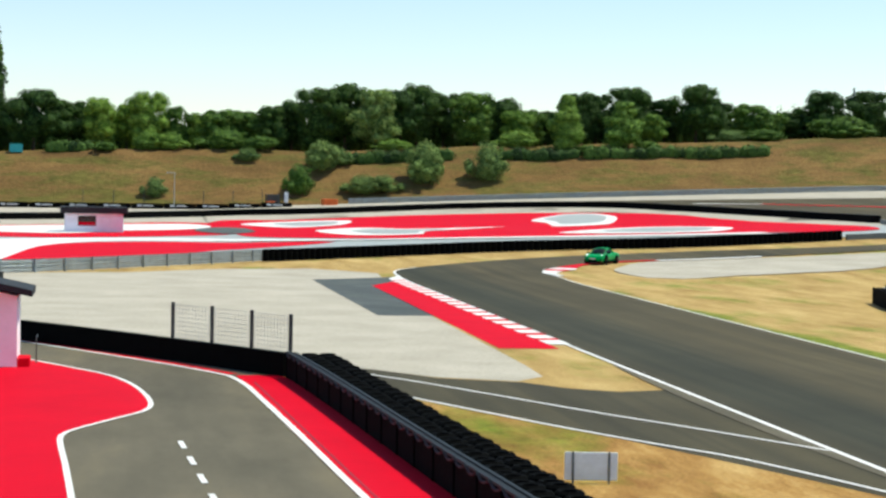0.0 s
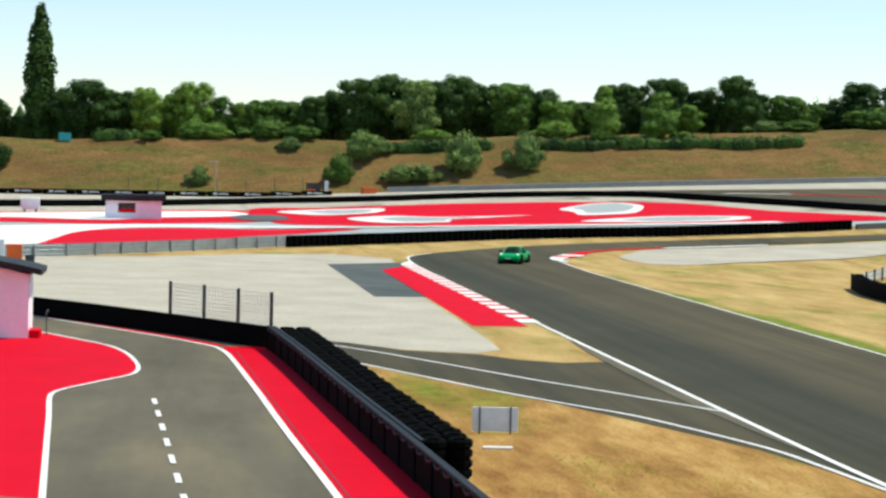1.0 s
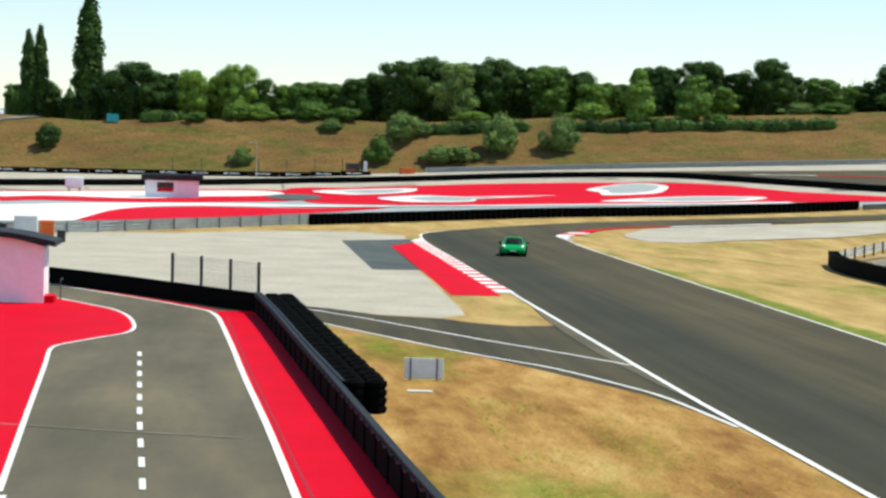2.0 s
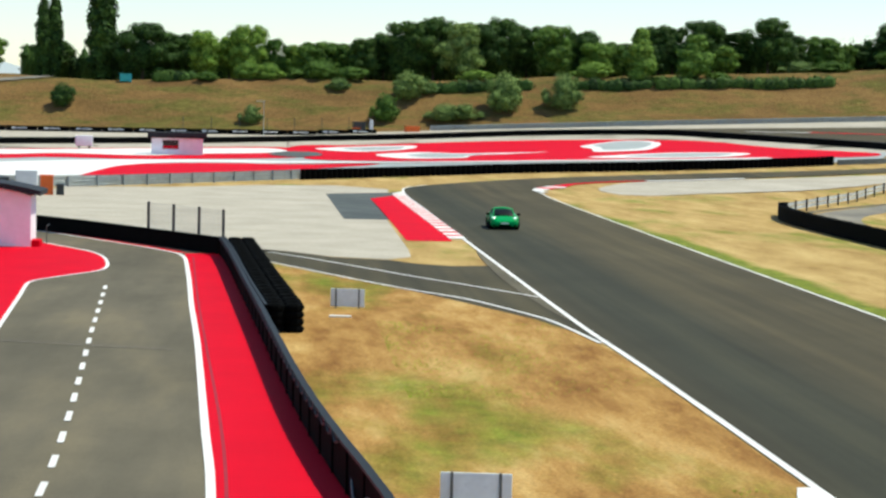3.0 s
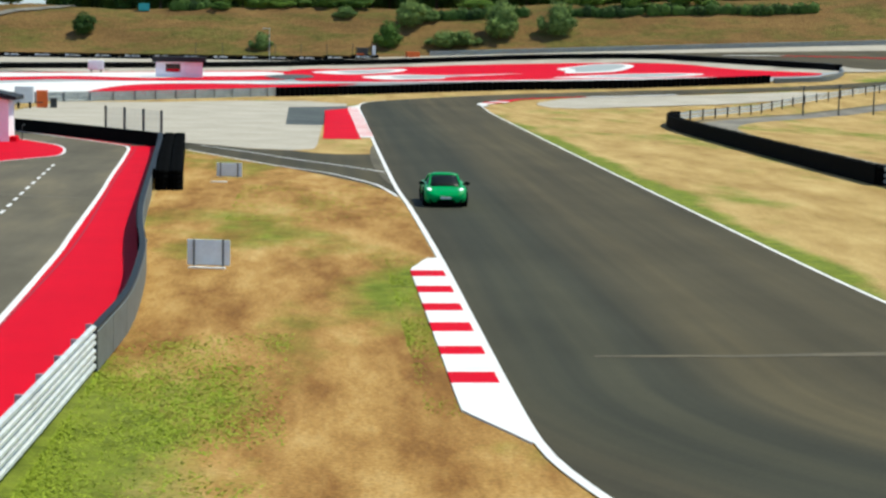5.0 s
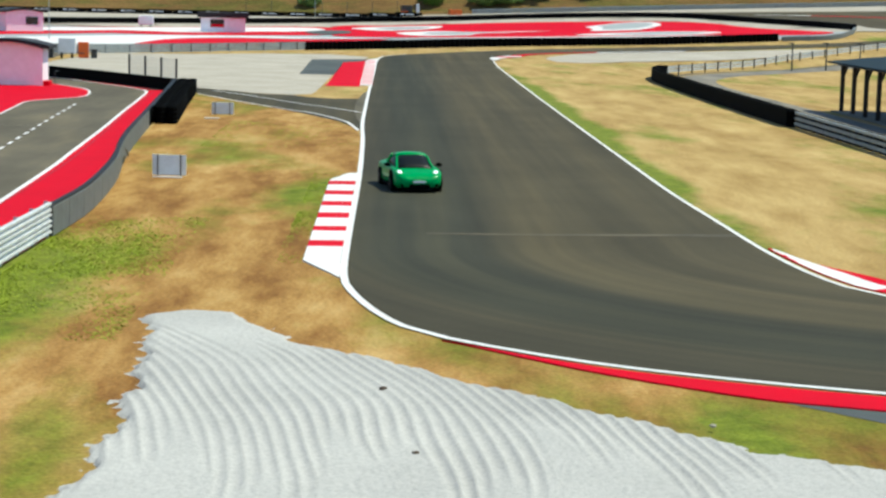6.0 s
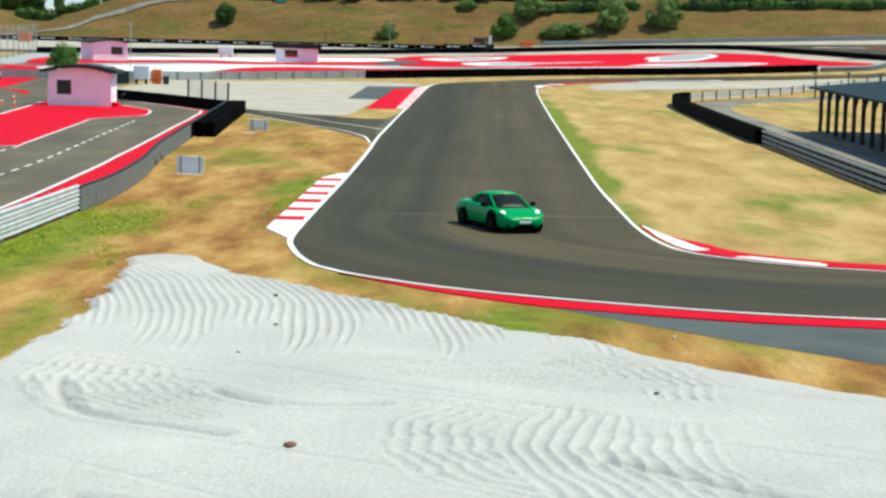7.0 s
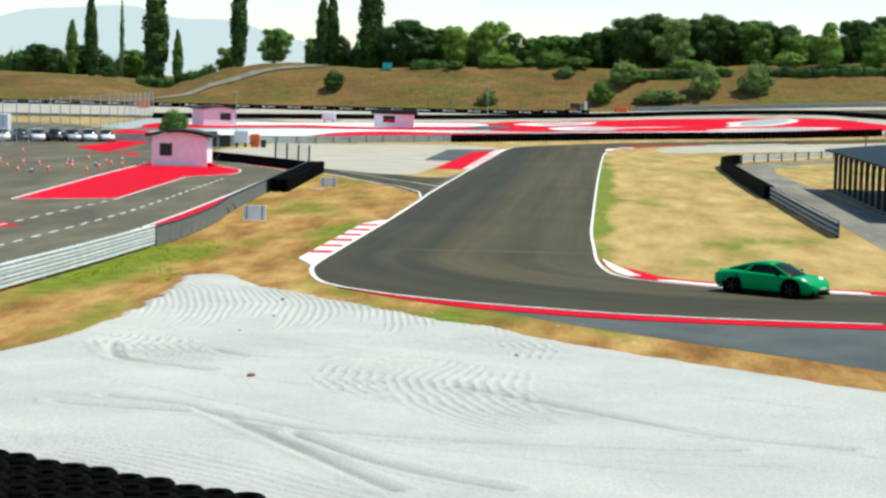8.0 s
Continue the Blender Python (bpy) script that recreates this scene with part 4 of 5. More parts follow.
bend_wall()
tyre_wall("long wall of black tyre stacks before the painted run-off", [(-8.8, 155), (2.9, 163.4), (15.5, 170.5), (34.4, 175.1), (53.7, 183)], (0.0,), 0.68, (0.3, 0.42))
guard_rail("crash_rail", [(-60, 118), (-45, 124), (-29.6, 130.5), (-19.6, 141.1), (-8.9, 154.8)], 1, (0.08, 0.4, 0.72), "pale galvanised steel crash rail", 3.0, 1.05)
FARWALL = [(-73, 247), (-53.5, 261.3), (-24.2, 283.6), (-7, 301.9), (10, 302.2), (31.9, 310), (47.7, 307.2), (58, 297.5), (67.3, 263.4), (73.3, 239.1), (73.3, 223.3)]
wall_far = thing("barrier_wall", "low black barrier curving behind the red run-off", "barrier")
part("belt", band_bm(FARWALL, [(0.5, 0), (0.5, 1.0), (-0.4, 1.0), (-0.4, 0)], 2.0), M_RUBBER, wall_far)
part("top_rail", band_bm(FARWALL, [(0.3, 1.0), (0.3, 1.06), (-0.2, 1.06), (-0.2, 1.0)], 2.0), M_DARKSTEEL, wall_far)
block = thing("barrier_block", "grey barrier boards at the end of the tyre wall", "barrier")
part("board", band_bm([(54, 183.1), (61.5, 186.1), (66.9, 198.3), (73, 221.6)], [(0.0, 0), (0.0, 0.6), (-0.3, 0.6), (-0.3, 0)]), M_GREYBOARD, block)


def advert_wall():
    ob = thing("trackside_boards", "long row of black boards with white marks", "barrier")
    pts = [(-170, 318), (-110, 328), (-45, 335), (3.0, 344)]
    for k, (x, y, a) in enumerate(along(pts, 6.0)):
        o = part("board", boxes((0.02, 5.96, -0.06, 0.06, 0.0, 1.05), bev=0.02), M_BLACKBOARD, ob)
        o.matrix_basis = pose(x, y, gz(x, y), 0, 0, a)
        if x > -160:
            bm = boxes((1.2, 2.0, -0.075, -0.062, 0.5, 0.8), (2.2, 4.2, -0.075, -0.062, 0.52, 0.66), (2.4, 3.9, -0.075, -0.062, 0.72, 0.78))
            o = part("mark", bm, M_WHITEPL, o, "white bars")
    for x, y, a in along([(-30, 338.5), (3.0, 345)], 5.5):
        o = part("fence_post", rod(bmesh.new(), (0, 0, 0), (0, 0, 3.4), 0.06), M_DARKSTEEL, ob)
        o.matrix_basis = pose(x, y + 0.8, gz(x, y))


advert_wall()
guard_rail("crash_rail", [(19, 352), (60, 351), (105, 346), (170, 338), (255, 330)], -1, (0.1, 0.45, 0.8), "grey steel crash rail at the foot of the bank", 4.0, 1.2)


def fence_panel():
    ob = thing("wire_fence", "short wire fence on four dark posts", "fence")
    posts = [(-17.95, 65.1), (-16.5, 62.9), (-15.1, 60.8), (-13.8, 58.8)]
    for x, y in posts:
        part("post", boxes((x - 0.07, x + 0.07, y - 0.07, y + 0.07, 0.0, 2.3), bev=0.01), M_DARKSTEEL, ob)
    for (x0, y0), (x1, y1) in zip(posts, posts[1:]):
        bm = bmesh.new()
        for k in range(9):
            z = 0.9 + 0.165 * k
            rod(bm, (x0, y0, z), (x1, y1, z), 0.007, seg=4)
        for k in range(1, 12):
            u = k / 12
            rod(bm, (x0 + (x1 - x0) * u, y0 + (y1 - y0) * u, 0.9), (x0 + (x1 - x0) * u, y0 + (y1 - y0) * u, 2.22), 0.006, seg=4)
        part("mesh_panel", bm, M_STEEL, ob, "thin wire mesh")


fence_panel()

# right-hand barrier
RB = [(25.75, -3.0), (25.5, 8), (25.3, 22), (25.1, 35)]
near_rail = guard_rail("crash_rail", RB, 1, (0.16, 0.47, 0.78), "weathered steel crash rail with an added black band behind", 2.0, 1.0, mat=plain("weathered_steel", (0.42, 0.46, 0.46), 0.45, 0.1), high=0.17)
# black band added behind the beams so that their gaps come out dark
part("belt", band_bm(RB, [(0.055, 0.02), (0.055, 0.99), (0.035, 0.99), (0.035, 0.02)], 2.0), M_BLACKBOARD, near_rail, "black backing band added to darken the gaps")
tyre_wall("black belted tyre wall round the infield bend", [(25.0, 35), (24.8, 52), (24.7, 70), (24.7, 84), (24.9, 92), (25.6, 99), (27.3, 106)], (0.0,), 0.68, (0.33, 0.42), top=1.02)
guard_rail("crash_rail", [(25.5, 98), (27.6, 106), (31, 113), (38, 126), (48, 144), (63, 165), (85, 187)], 1, (0.28, 0.62), "pale steel crash rail on dark posts", 4.0, 1.0, mat=M_RAIL, post_mat=M_WOOD, high=0.27)


# ---- signs beside the grass ----
def sign_board(x, y, w, h, turn, label):
    ob = thing("sign_board", label, "sign", "signs in the grass", pose(x, y, 0, 0, 0, turn))
    part("panel", boxes((-w / 2, w / 2, 0.03, 0.06, 0.08, h), bev=0.008), M_SIGN, ob, "plain grey metal back")
    for s in (-1, 1):
        part("post", boxes((s * w * 0.34 - 0.025, s * w * 0.34 + 0.025, 0.0, 0.03, 0.0, h + 0.02)), M_GREYBOARD, ob)
    if y < 10:
        part("foot", boxes((-w / 2 + 0.1, w / 2 - 0.1, -0.3, -0.1, 0.0, 0.05), bev=0.01), M_WHITE, ob, "white concrete strip")


sign_board(-8.4, 34.0, 1.28, 0.76, -8, "grey metal sign seen from behind, on dry grass")
sign_board(-7.25, -2.9, 1.34, 0.87, -8, "grey metal sign seen from behind, nearer the crash rail")

slab = thing("marker_slab", "narrow white slab lying in dry grass", "slab", "", pose(-8.75, 31.2, 0, 0, 0, -6))
part("slab_body", boxes((-0.4, 0.4, -0.12, 0.12, 0, 0.06), bev=0.015), M_WHITE, slab)


# ---- buildings ----
def hut(name, label, m, w, d, eave, rise, wall_mat, windows, arch=True, over=0.45):
    """Small rendered kiosk with a felt roof. windows: rows of (face, from, to, low, high)."""
    ob = thing(name, label, "hut", "", m)
    bm = bmesh.new()
    n = 12 if arch else 1
    top = [(-w / 2 + w * k / n, eave + rise * (math.sin(math.pi * k / n) if arch else 0)) for k in range(n + 1)]
    for y in (-d / 2, d / 2):
        f = [bm.verts.new((-w / 2, y, 0)), bm.verts.new((w / 2, y, 0))] + [bm.verts.new((x, y, z)) for x, z in reversed(top)]
        bm.faces.new(f)
    for x in (-w / 2, w / 2):
        bm.faces.new([bm.verts.new(v) for v in ((x, -d / 2, 0), (x, d / 2, 0), (x, d / 2, eave), (x, -d / 2, eave))])
    bmesh.ops.remove_doubles(bm, verts=bm.verts, dist=0.001)
    part("wall", bm, wall_mat, ob)
    bm = bmesh.new()
    W = w / 2 + over
    prof = []
    for k in range(n + 1):
        x = -W + 2 * W * k / n
        prof.append((x, eave + 0.02 + (rise * math.sin(math.pi * k / n) if arch else 0.0)))
    th = 0.24 if arch else rise
    ring = [(x, z) for x, z in prof] + [(x, z + th) for x, z in reversed(prof)]
    fr = [bm.verts.new((x, -d / 2 - over, z)) for x, z in ring]
    bk = [bm.verts.new((x, d / 2 + over, z)) for x, z in ring]
    bm.faces.new(fr)
    bm.faces.new(bk[::-1])
    for k in range(len(ring)):
        j = (k + 1) % len(ring)
        bm.faces.new((fr[k], bk[k], bk[j], fr[j]))
    bmesh.ops.recalc_face_normals(bm, faces=bm.faces[:])
    part("roof", bm, M_ROOF, ob, "dark felt roof with overhang")
    for face, a, b, lo, hi in windows:
        if face == "front":
            f = boxes((a - 0.08, b + 0.08, -d / 2 - 0.03, -d / 2 + 0.02, lo - 0.08, hi + 0.08), bev=0.01)
            g = boxes((a, b, -d / 2 - 0.045, -d / 2 - 0.032, lo, hi))
        else:
            f = boxes((w / 2 - 0.02, w / 2 + 0.03, a - 0.08, b + 0.08, lo - 0.08, hi + 0.08), bev=0.01)
            g = boxes((w / 2 + 0.032, w / 2 + 0.045, a, b, lo, hi))
        p = part("window", f, M_DARKSTEEL, ob)
        part("pane", g, M_GLASSDARK, p, "dark glass")
    return ob


pink = hut("kiosk", "pink rendered kiosk with a curved dark roof on red paint", pose(-26.3, 63.2, 0, 0, 0, 1), 5.1, 2.6, 2.65, 0.45, M_PINK, [("front", -1.75, -0.75, 1.0, 2.0)], over=0.55)
part("plinth", boxes((2.45, 3.0, -1.2, 0.1, 0, 0.35), bev=0.02), M_RED, pink, "red painted block")
part("handrail", rod(rod(bmesh.new(), (3.2, 0.2, 0), (3.2, 0.2, 1.0), 0.025), (3.2, 0.2, 1.0), (3.2, 1.6, 1.0), 0.025), M_DARKSTEEL, pink)
hut("kiosk", "pale lilac kiosk with a long dark window behind the paddock", pose(-53.0, 205.7, 0.3, 0, 0, 32), 5.6, 5.4, 2.75, 0.35, M_LILAC, [("front", 0.2, 1.9, 1.1, 2.1), ("side", -2.0, 2.0, 1.1, 2.1)])
far_hut = hut("kiosk", "lilac flat-roofed kiosk on the far run-off", pose(-25.2, 228.1, gz(-25.2, 228.1), 0, 0, 4), 6.9, 4.2, 2.35, 0.75, M_LILAC, [("front", -1.9, 0.1, 0.95, 2.0)], arch=False, over=0.55)
# red strip over the pane's lower part paints a reflection in the glass
part("sill", boxes((-1.9, 0.1, -2.19, -2.16, 0.95, 1.3)), M_RED, far_hut, "red band over the window's foot, a painted reflection")


def trailer(x, y, w, d, h, label, mat=M_WHITEPL):
    ob = thing("box_trailer", label, "trailer", "", pose(x, y, gz(x, y), 0, 0, 6))
    part("body", boxes((-w / 2, w / 2, -d / 2, d / 2, 0.45, h), bev=0.05), mat, ob)
    for s in (-1, 1):
        bm = bmesh.new()
        rod(bm, (s * w * 0.3 - 0.1, -d / 2 + 0.1, 0.3), (s * w * 0.3 + 0.1, -d / 2 + 0.1, 0.3), 0.3, seg=12)
        part("wheel", bm, M_RUBBER, ob)
    part("tow_bar", boxes((w / 2, w / 2 + 0.8, -0.06, 0.06, 0.45, 0.55)), M_DARKSTEEL, ob)


trailer(-39.7, 247.2, 2.5, 1.9, 2.0, "small white box trailer on the far run-off")
trailer(-30.9, 115.7, 1.7, 1.6, 2.0, "white equipment box near the gravel trap")


def bin_box(x, y, s, h, mat, label, name="storage_bin"):
    ob = thing(name, label, "bin", "", pose(x, y, gz(x, y) if y < 357 else bank_z(x, y), 0, 0, 8))
    part("body", boxes((-s / 2, s / 2, -s / 2, s / 2, 0.0, h), bev=0.04), mat, ob)
    part("lid", boxes((-s / 2 - 0.04, s / 2 + 0.04, -s / 2 - 0.04, s / 2 + 0.04, h, h + 0.08), bev=0.02), mat, ob)


bin_box(-29.5, 117.0, 1.0, 1.5, M_ORANGE, "orange-red bin beside the white box")
bin_box(-28.4, 116.6, 0.6, 0.8, M_DARKSTEEL, "small dark oil drum beside the bins")
bin_box(-33.0, 116.0, 1.3, 1.3, M_DARKSTEEL, "dark equipment crate behind the wall")
bin_box(-34.6, 116.5, 1.1, 1.7, M_DARKSTEEL, "dark tall equipment crate")
bin_box(4.4, 347.5, 2.3, 2.3, M_DARKSTEEL, "dark marshal box at the foot of the bank")
bin_box(3.9, 345.9, 1.5, 1.1, M_ORANGE, "orange panel before the marshal box")
bin_box(15.2, 349.5, 2.6, 1.1, M_ORANGE, "orange barrier block at the foot of the bank")
bin_box(-44.5, 381, 2.4, 1.6, M_TEAL, "teal cabin on top of the bank")
bin_box(-92.5, 318, 2.6, 1.9, M_ORANGE, "orange skip near the access road")
pillar = thing("white_pillar", "white pillar beside the marshal box", "pillar", "", pose(6.9, 347, gz(6.9, 347)))
part("shaft", boxes((-0.35, 0.35, -0.3, 0.3, 0, 2.7), bev=0.03), M_WHITEPL, pillar)


def shelter():
    ob = thing("open_shelter", "long timber shelter with a blue-grey roof", "shelter", "", pose(31.8, -4.1, 0))
    ys = [56.2 - 3.3 * k for k in range(13)]
    for y in ys:
        part("post", boxes((-0.13, 0.13, y - 0.13, y + 0.13, 0, 3.15), bev=0.015), M_WOOD, ob)
        if ys.index(y) % 4 == 0:
            part("post", boxes((6.2, 6.46, y - 0.13, y + 0.13, 0, 3.9), bev=0.015), M_WOOD, ob)
        bm = bmesh.new()
        rod(bm, (0, y - 0.1, 2.35), (0, y - 1.15, 3.1), 0.085, seg=6)
        part("brace", bm, M_WOOD, ob)
    part("beam", boxes((-0.14, 0.14, ys[-1] - 1, ys[0] + 0.6, 3.1, 3.32)), M_WOOD, ob)
    part("beam", boxes((6.2, 6.46, ys[-1] - 1, ys[0] + 0.6, 3.8, 4.02)), M_WOOD, ob)
    bm = bmesh.new()
    a = [(-0.9, 3.26), (7.2, 4.1), (7.2, 4.22), (-0.9, 3.38)]
    f0 = [bm.verts.new((x, ys[-1] - 1.4, z)) for x, z in a]
    f1 = [bm.verts.new((x, ys[0] + 0.9, z)) for x, z in a]
    bm.faces.new(f0)
    bm.faces.new(f1[::-1])
    for k in range(4):
        bm.faces.new((f0[k], f1[k], f1[(k + 1) % 4], f0[(k + 1) % 4]))
    bmesh.ops.recalc_face_normals(bm, faces=bm.faces[:])
    part("roof", bm, M_SLATE, ob, "blue-grey sheet roof")
    part("floor_slab", boxes((-0.6, 6.8, ys[-1] - 1, ys[0] + 0.6, 0.0, 0.06)), M_SERVICE, ob, "concrete slab")


shelter()


def pole(x, y, h, label, arm=0.0, r=0.07, z=None, mat=None):
    ob = thing("lamp_post", label, "post", "", pose(x, y, gz(x, y) if z is None else z))
    part("mast", rod(bmesh.new(), (0, 0, 0), (0, 0, h), r, r * 0.7), mat or M_STEEL, ob)
    part("head", boxes((-0.2 - arm, 0.2, -0.1, 0.1, h, h + 0.12), bev=0.02), mat or M_STEEL, ob)


pole(-14.2, 313.7, 6.8, "thin grey lamp post on the far gravel", 1.2)
pole(-42.4, 170.9, 6.0, "thin grey lamp post by the small building", 0.3)
pole(137.5, 402, 11.5, "pale steel mast behind the bank", 0.3, 0.35, 18.5)
for x, y, h in ((44, 127.5, 2.8), (48, 129, 2.9), (52, 130.5, 2.9)):
    pole(x, y, h, "dark signal post behind the crash rail", 0.2, 0.09, mat=M_DARKSTEEL)


# tyre wall that closes the near gravel trap
tyre_wall("deep dark tyre wall behind the raked gravel trap", [(-6, -72.3), (1.7, -76.9), (7.9, -80.3), (16, -84.8)], (0.0, -0.66, -1.32, -1.98, -2.64, -3.3), 0.68)


# ---- paddock ----
def cone(x, y, mat, k):
    ob = thing("traffic_cone", "orange and white traffic cone on the paddock" if mat is M_ORANGE else "blue traffic cone on the paddock", "cone", "paddock cones", pose(x, y, 0.012, 0, 0, k * 40))
    part("base", boxes((-0.2, 0.2, -0.2, 0.2, 0, 0.04), bev=0.01), M_RUBBER if mat is not M_ORANGE else mat, ob)
    part("body", rod(bmesh.new(), (0, 0, 0.04), (0, 0, 0.55), 0.14, 0.03, 12), mat, ob)
    part("band", rod(bmesh.new(), (0, 0, 0.24), (0, 0, 0.38), 0.103, 0.075, 12), M_WHITEPL, ob, "white band")


for k, (x, y, c) in enumerate(((-47.7, 83.8, 0), (-46.4, 71.7, 0), (-35.9, 44.4, 0), (-34.4, 43.3, 1), (-34.3, 47.6, 0), (-31, 47.7, 0), (-36.7, 69.1, 0), (-33.7, 64.2, 0), (-34, 53.8, 0), (-37.6, 56, 0), (-39.5, 57.5, 0), (-38.7, 50.4, 0), (-40.1, 45.9, 0), (-41.6, 52.7, 0),
                               (-35.8, 60.3, 0), (-32.9, 57.7, 1), (-35, 55.8, 0), (-36.9, 62.8, 1), (-32.4, 61, 0), (-33.4, 69, 0), (-31.6, 53.9, 0), (-40.5, 41.7, 0), (-42.6, 60.6, 0), (-30.8, 58.7, 0))):
    cone(x, y, M_BLUE if c else M_ORANGE, k)


def parked_car(x, y, a, paint, label):
    ob = thing("parked_car", label, "car", "parked cars", pose(x, y, 0.012, 0, 0, a))
    def sec(w, z0, z1):
        return [(0, z0), (w * 0.9, z0), (w, z0 + 0.15), (w * 0.98, z1 - 0.1), (w * 0.85, z1), (0, z1 + 0.03)]
    part("body", loft([(-2.1, sec(0.75, 0.35, 0.8)), (-1.9, sec(0.85, 0.22, 0.92)), (0.6, sec(0.88, 0.2, 0.9)), (1.7, sec(0.86, 0.2, 0.82)), (2.1, sec(0.7, 0.3, 0.62))]), paint, ob, "", True)
    part("cabin", loft([(-1.7, sec(0.68, 0.85, 1.05)), (-1.2, sec(0.72, 0.85, 1.42)), (0.1, sec(0.72, 0.85, 1.46)), (1.0, sec(0.7, 0.82, 0.95))]), M_GLASSDARK, ob, "dark glazed cabin", True)
    part("roof", boxes((-0.58, 0.58, -1.15, 0.1, 1.44, 1.5), bev=0.02), paint, ob)
    for sx in (-0.82, 0.82):
        for sy in (-1.3, 1.3):
            part("wheel", rod(bmesh.new(), (sx - 0.1, sy, 0.32), (sx + 0.1, sy, 0.32), 0.32, seg=12), M_RUBBER, ob)


def paint_of(name, c):
    return plain(name, c, 0.3, 0.1, 0.5, 0.05)


P_WHITE, P_BLACK, P_SILVER = paint_of("white_car_paint", (0.75, 0.76, 0.77)), paint_of("black_car_paint", (0.015, 0.015, 0.018)), paint_of("silver_car_paint", (0.4, 0.42, 0.44))
for k in range(8):
    parked_car(-61.5 + 1.75 * k, 113.0 + 1.4 * k, 200 + 3 * (k % 3), (P_BLACK, P_WHITE, P_BLACK, P_WHITE, P_BLACK, P_SILVER, P_WHITE, P_WHITE)[k], ("black parked car in the paddock row", "white parked car in the paddock row", "black parked car in the paddock row", "white parked car in the paddock row", "black parked car in the paddock row", "silver parked car in the paddock row", "white parked car in the paddock row", "white parked car in the paddock row")[k])
parked_car(62, 150, 70, P_WHITE, "white parked car behind the infield rail")
trailer(-68, 136, 4.5, 2.2, 2.8, "white van body parked behind the cars")


def debris_fence():
    ob = thing("debris_fence", "tall grey wire debris fence on posts behind the paddock", "fence")
    pts = [(-51.5, 84), (-55.5, 112), (-61, 150), (-66, 195), (-76, 262)]
    spots = along(pts, 9.0)
    for x, y, a in spots:
        part("post", rod(bmesh.new(), (x, y, gz(x, y)), (x, y, gz(x, y) + 5.2), 0.06, seg=6), M_STEEL, ob)
    bm = bmesh.new()
    for (x0, y0, _), (x1, y1, _) in zip(spots, spots[1:]):
        for k in range(9):
            rod(bm, (x0, y0, gz(x0, y0) + 0.3 + 0.58 * k), (x1, y1, gz(x1, y1) + 0.3 + 0.58 * k), 0.011, seg=3)
        for k in range(1, 9):
            x, y = x0 + (x1 - x0) * k / 9, y0 + (y1 - y0) * k / 9
            rod(bm, (x, y, gz(x, y) + 0.3), (x, y, gz(x, y) + 4.95), 0.009, seg=3)
    tagged(part("wire_mesh", bm, M_STEEL, ob), kind="stuff")


debris_fence()


def cable():
    ob = thing("loose_cable", "loose grey cable lying against the pit wall", "cable")
    pts = [(-9.95, 5.5), (-9.8, 2.5), (-9.45, 0.5), (-9.5, -1.8), (-9.2, -3.8), (-9.0, -5.2)]
    bm = bmesh.new()
    line = curve_points(pts, 0.4)
    for k, (a, b) in enumerate(zip(line, line[1:])):
        rod(bm, (a.x, a.y, 0.06 + 0.5 * abs(math.sin(k * 0.35))), (b.x, b.y, 0.06 + 0.5 * abs(math.sin((k + 1) * 0.35))), 0.03, seg=6)
    part("sheath", bm, M_GREYBOARD, ob)


cable()


def stone(x, y, s, mat, label):
    bm = bmesh.new()
    bmesh.ops.create_icosphere(bm, subdivisions=2, radius=s)
    for v in bm.verts:
        v.co *= 1 + 0.25 * noise.noise(v.co * (2 / s))
        v.co.z *= 0.55
    ob = link("stone", bm, mat, None, "", True)
    ob.matrix_world = pose(x, y, 0.1 + s * 0.3)
    tagged(ob, label, "stone", "stones on the gravel")


stone(3.5, -61.0, 0.12, plain("brown_stone", (0.2, 0.1, 0.06), 0.9), "brown clod of earth on raked gravel")
for k in range(6):
    stone(random.uniform(-3, 14), random.uniform(-72, -40) if k > 3 else random.uniform(-60, -44), random.uniform(0.04, 0.08), M_BARK if k % 3 else M_GRAVEL_FAR, "small dark stone on raked gravel")


# ---- grass tufts ----
def tufts(name, regions, material, label, seed):
    rng = np.random.default_rng(seed)
    co, faces = [], []
    n = 0
    for x0, x1, y0, y1, count, h in regions:
        x, y = x0 + (x1 - x0) * rng.uniform(0, 1, count) ** 1.7, rng.uniform(y0, y1, count)
        keep = np.array([noise.noise(Vector((a * 0.4, b * 0.28, seed))) for a, b in zip(x, y)]) + rng.normal(0, 0.26, len(x)) > (0.05 if x0 > 12 else 0.2)
        x, y = x[keep], y[keep]
        m = len(x)
        hh, an = h * rng.uniform(0.5, 1.3, m), rng.uniform(0, 6.28, m)
        w = 0.026
        lx, ly = rng.normal(0, 2.5, m) * hh, rng.normal(0, 2.5, m) * hh
        a = np.stack([x - w * np.cos(an), y - w * np.sin(an), np.zeros(m)], -1)
        b = np.stack([x + w * np.cos(an), y + w * np.sin(an), np.zeros(m)], -1)
        c = np.stack([x + lx, y + ly, hh], -1)
        co.append(np.stack([a, b, c], 1).reshape(-1, 3))
        faces.append(np.arange(3 * m).reshape(-1, 3) + n)
        n += 3 * m
    me = bpy.data.meshes.new(name)
    me.from_pydata(np.concatenate(co).tolist(), [], np.concatenate(faces).tolist())
    me.materials.append(material)
    tagged(new(name, me), label, "grass", "", "stuff")


GREEN = leaf_mat("green_blades", (0.17, 0.25, 0.014), (0.32, 0.4, 0.04))
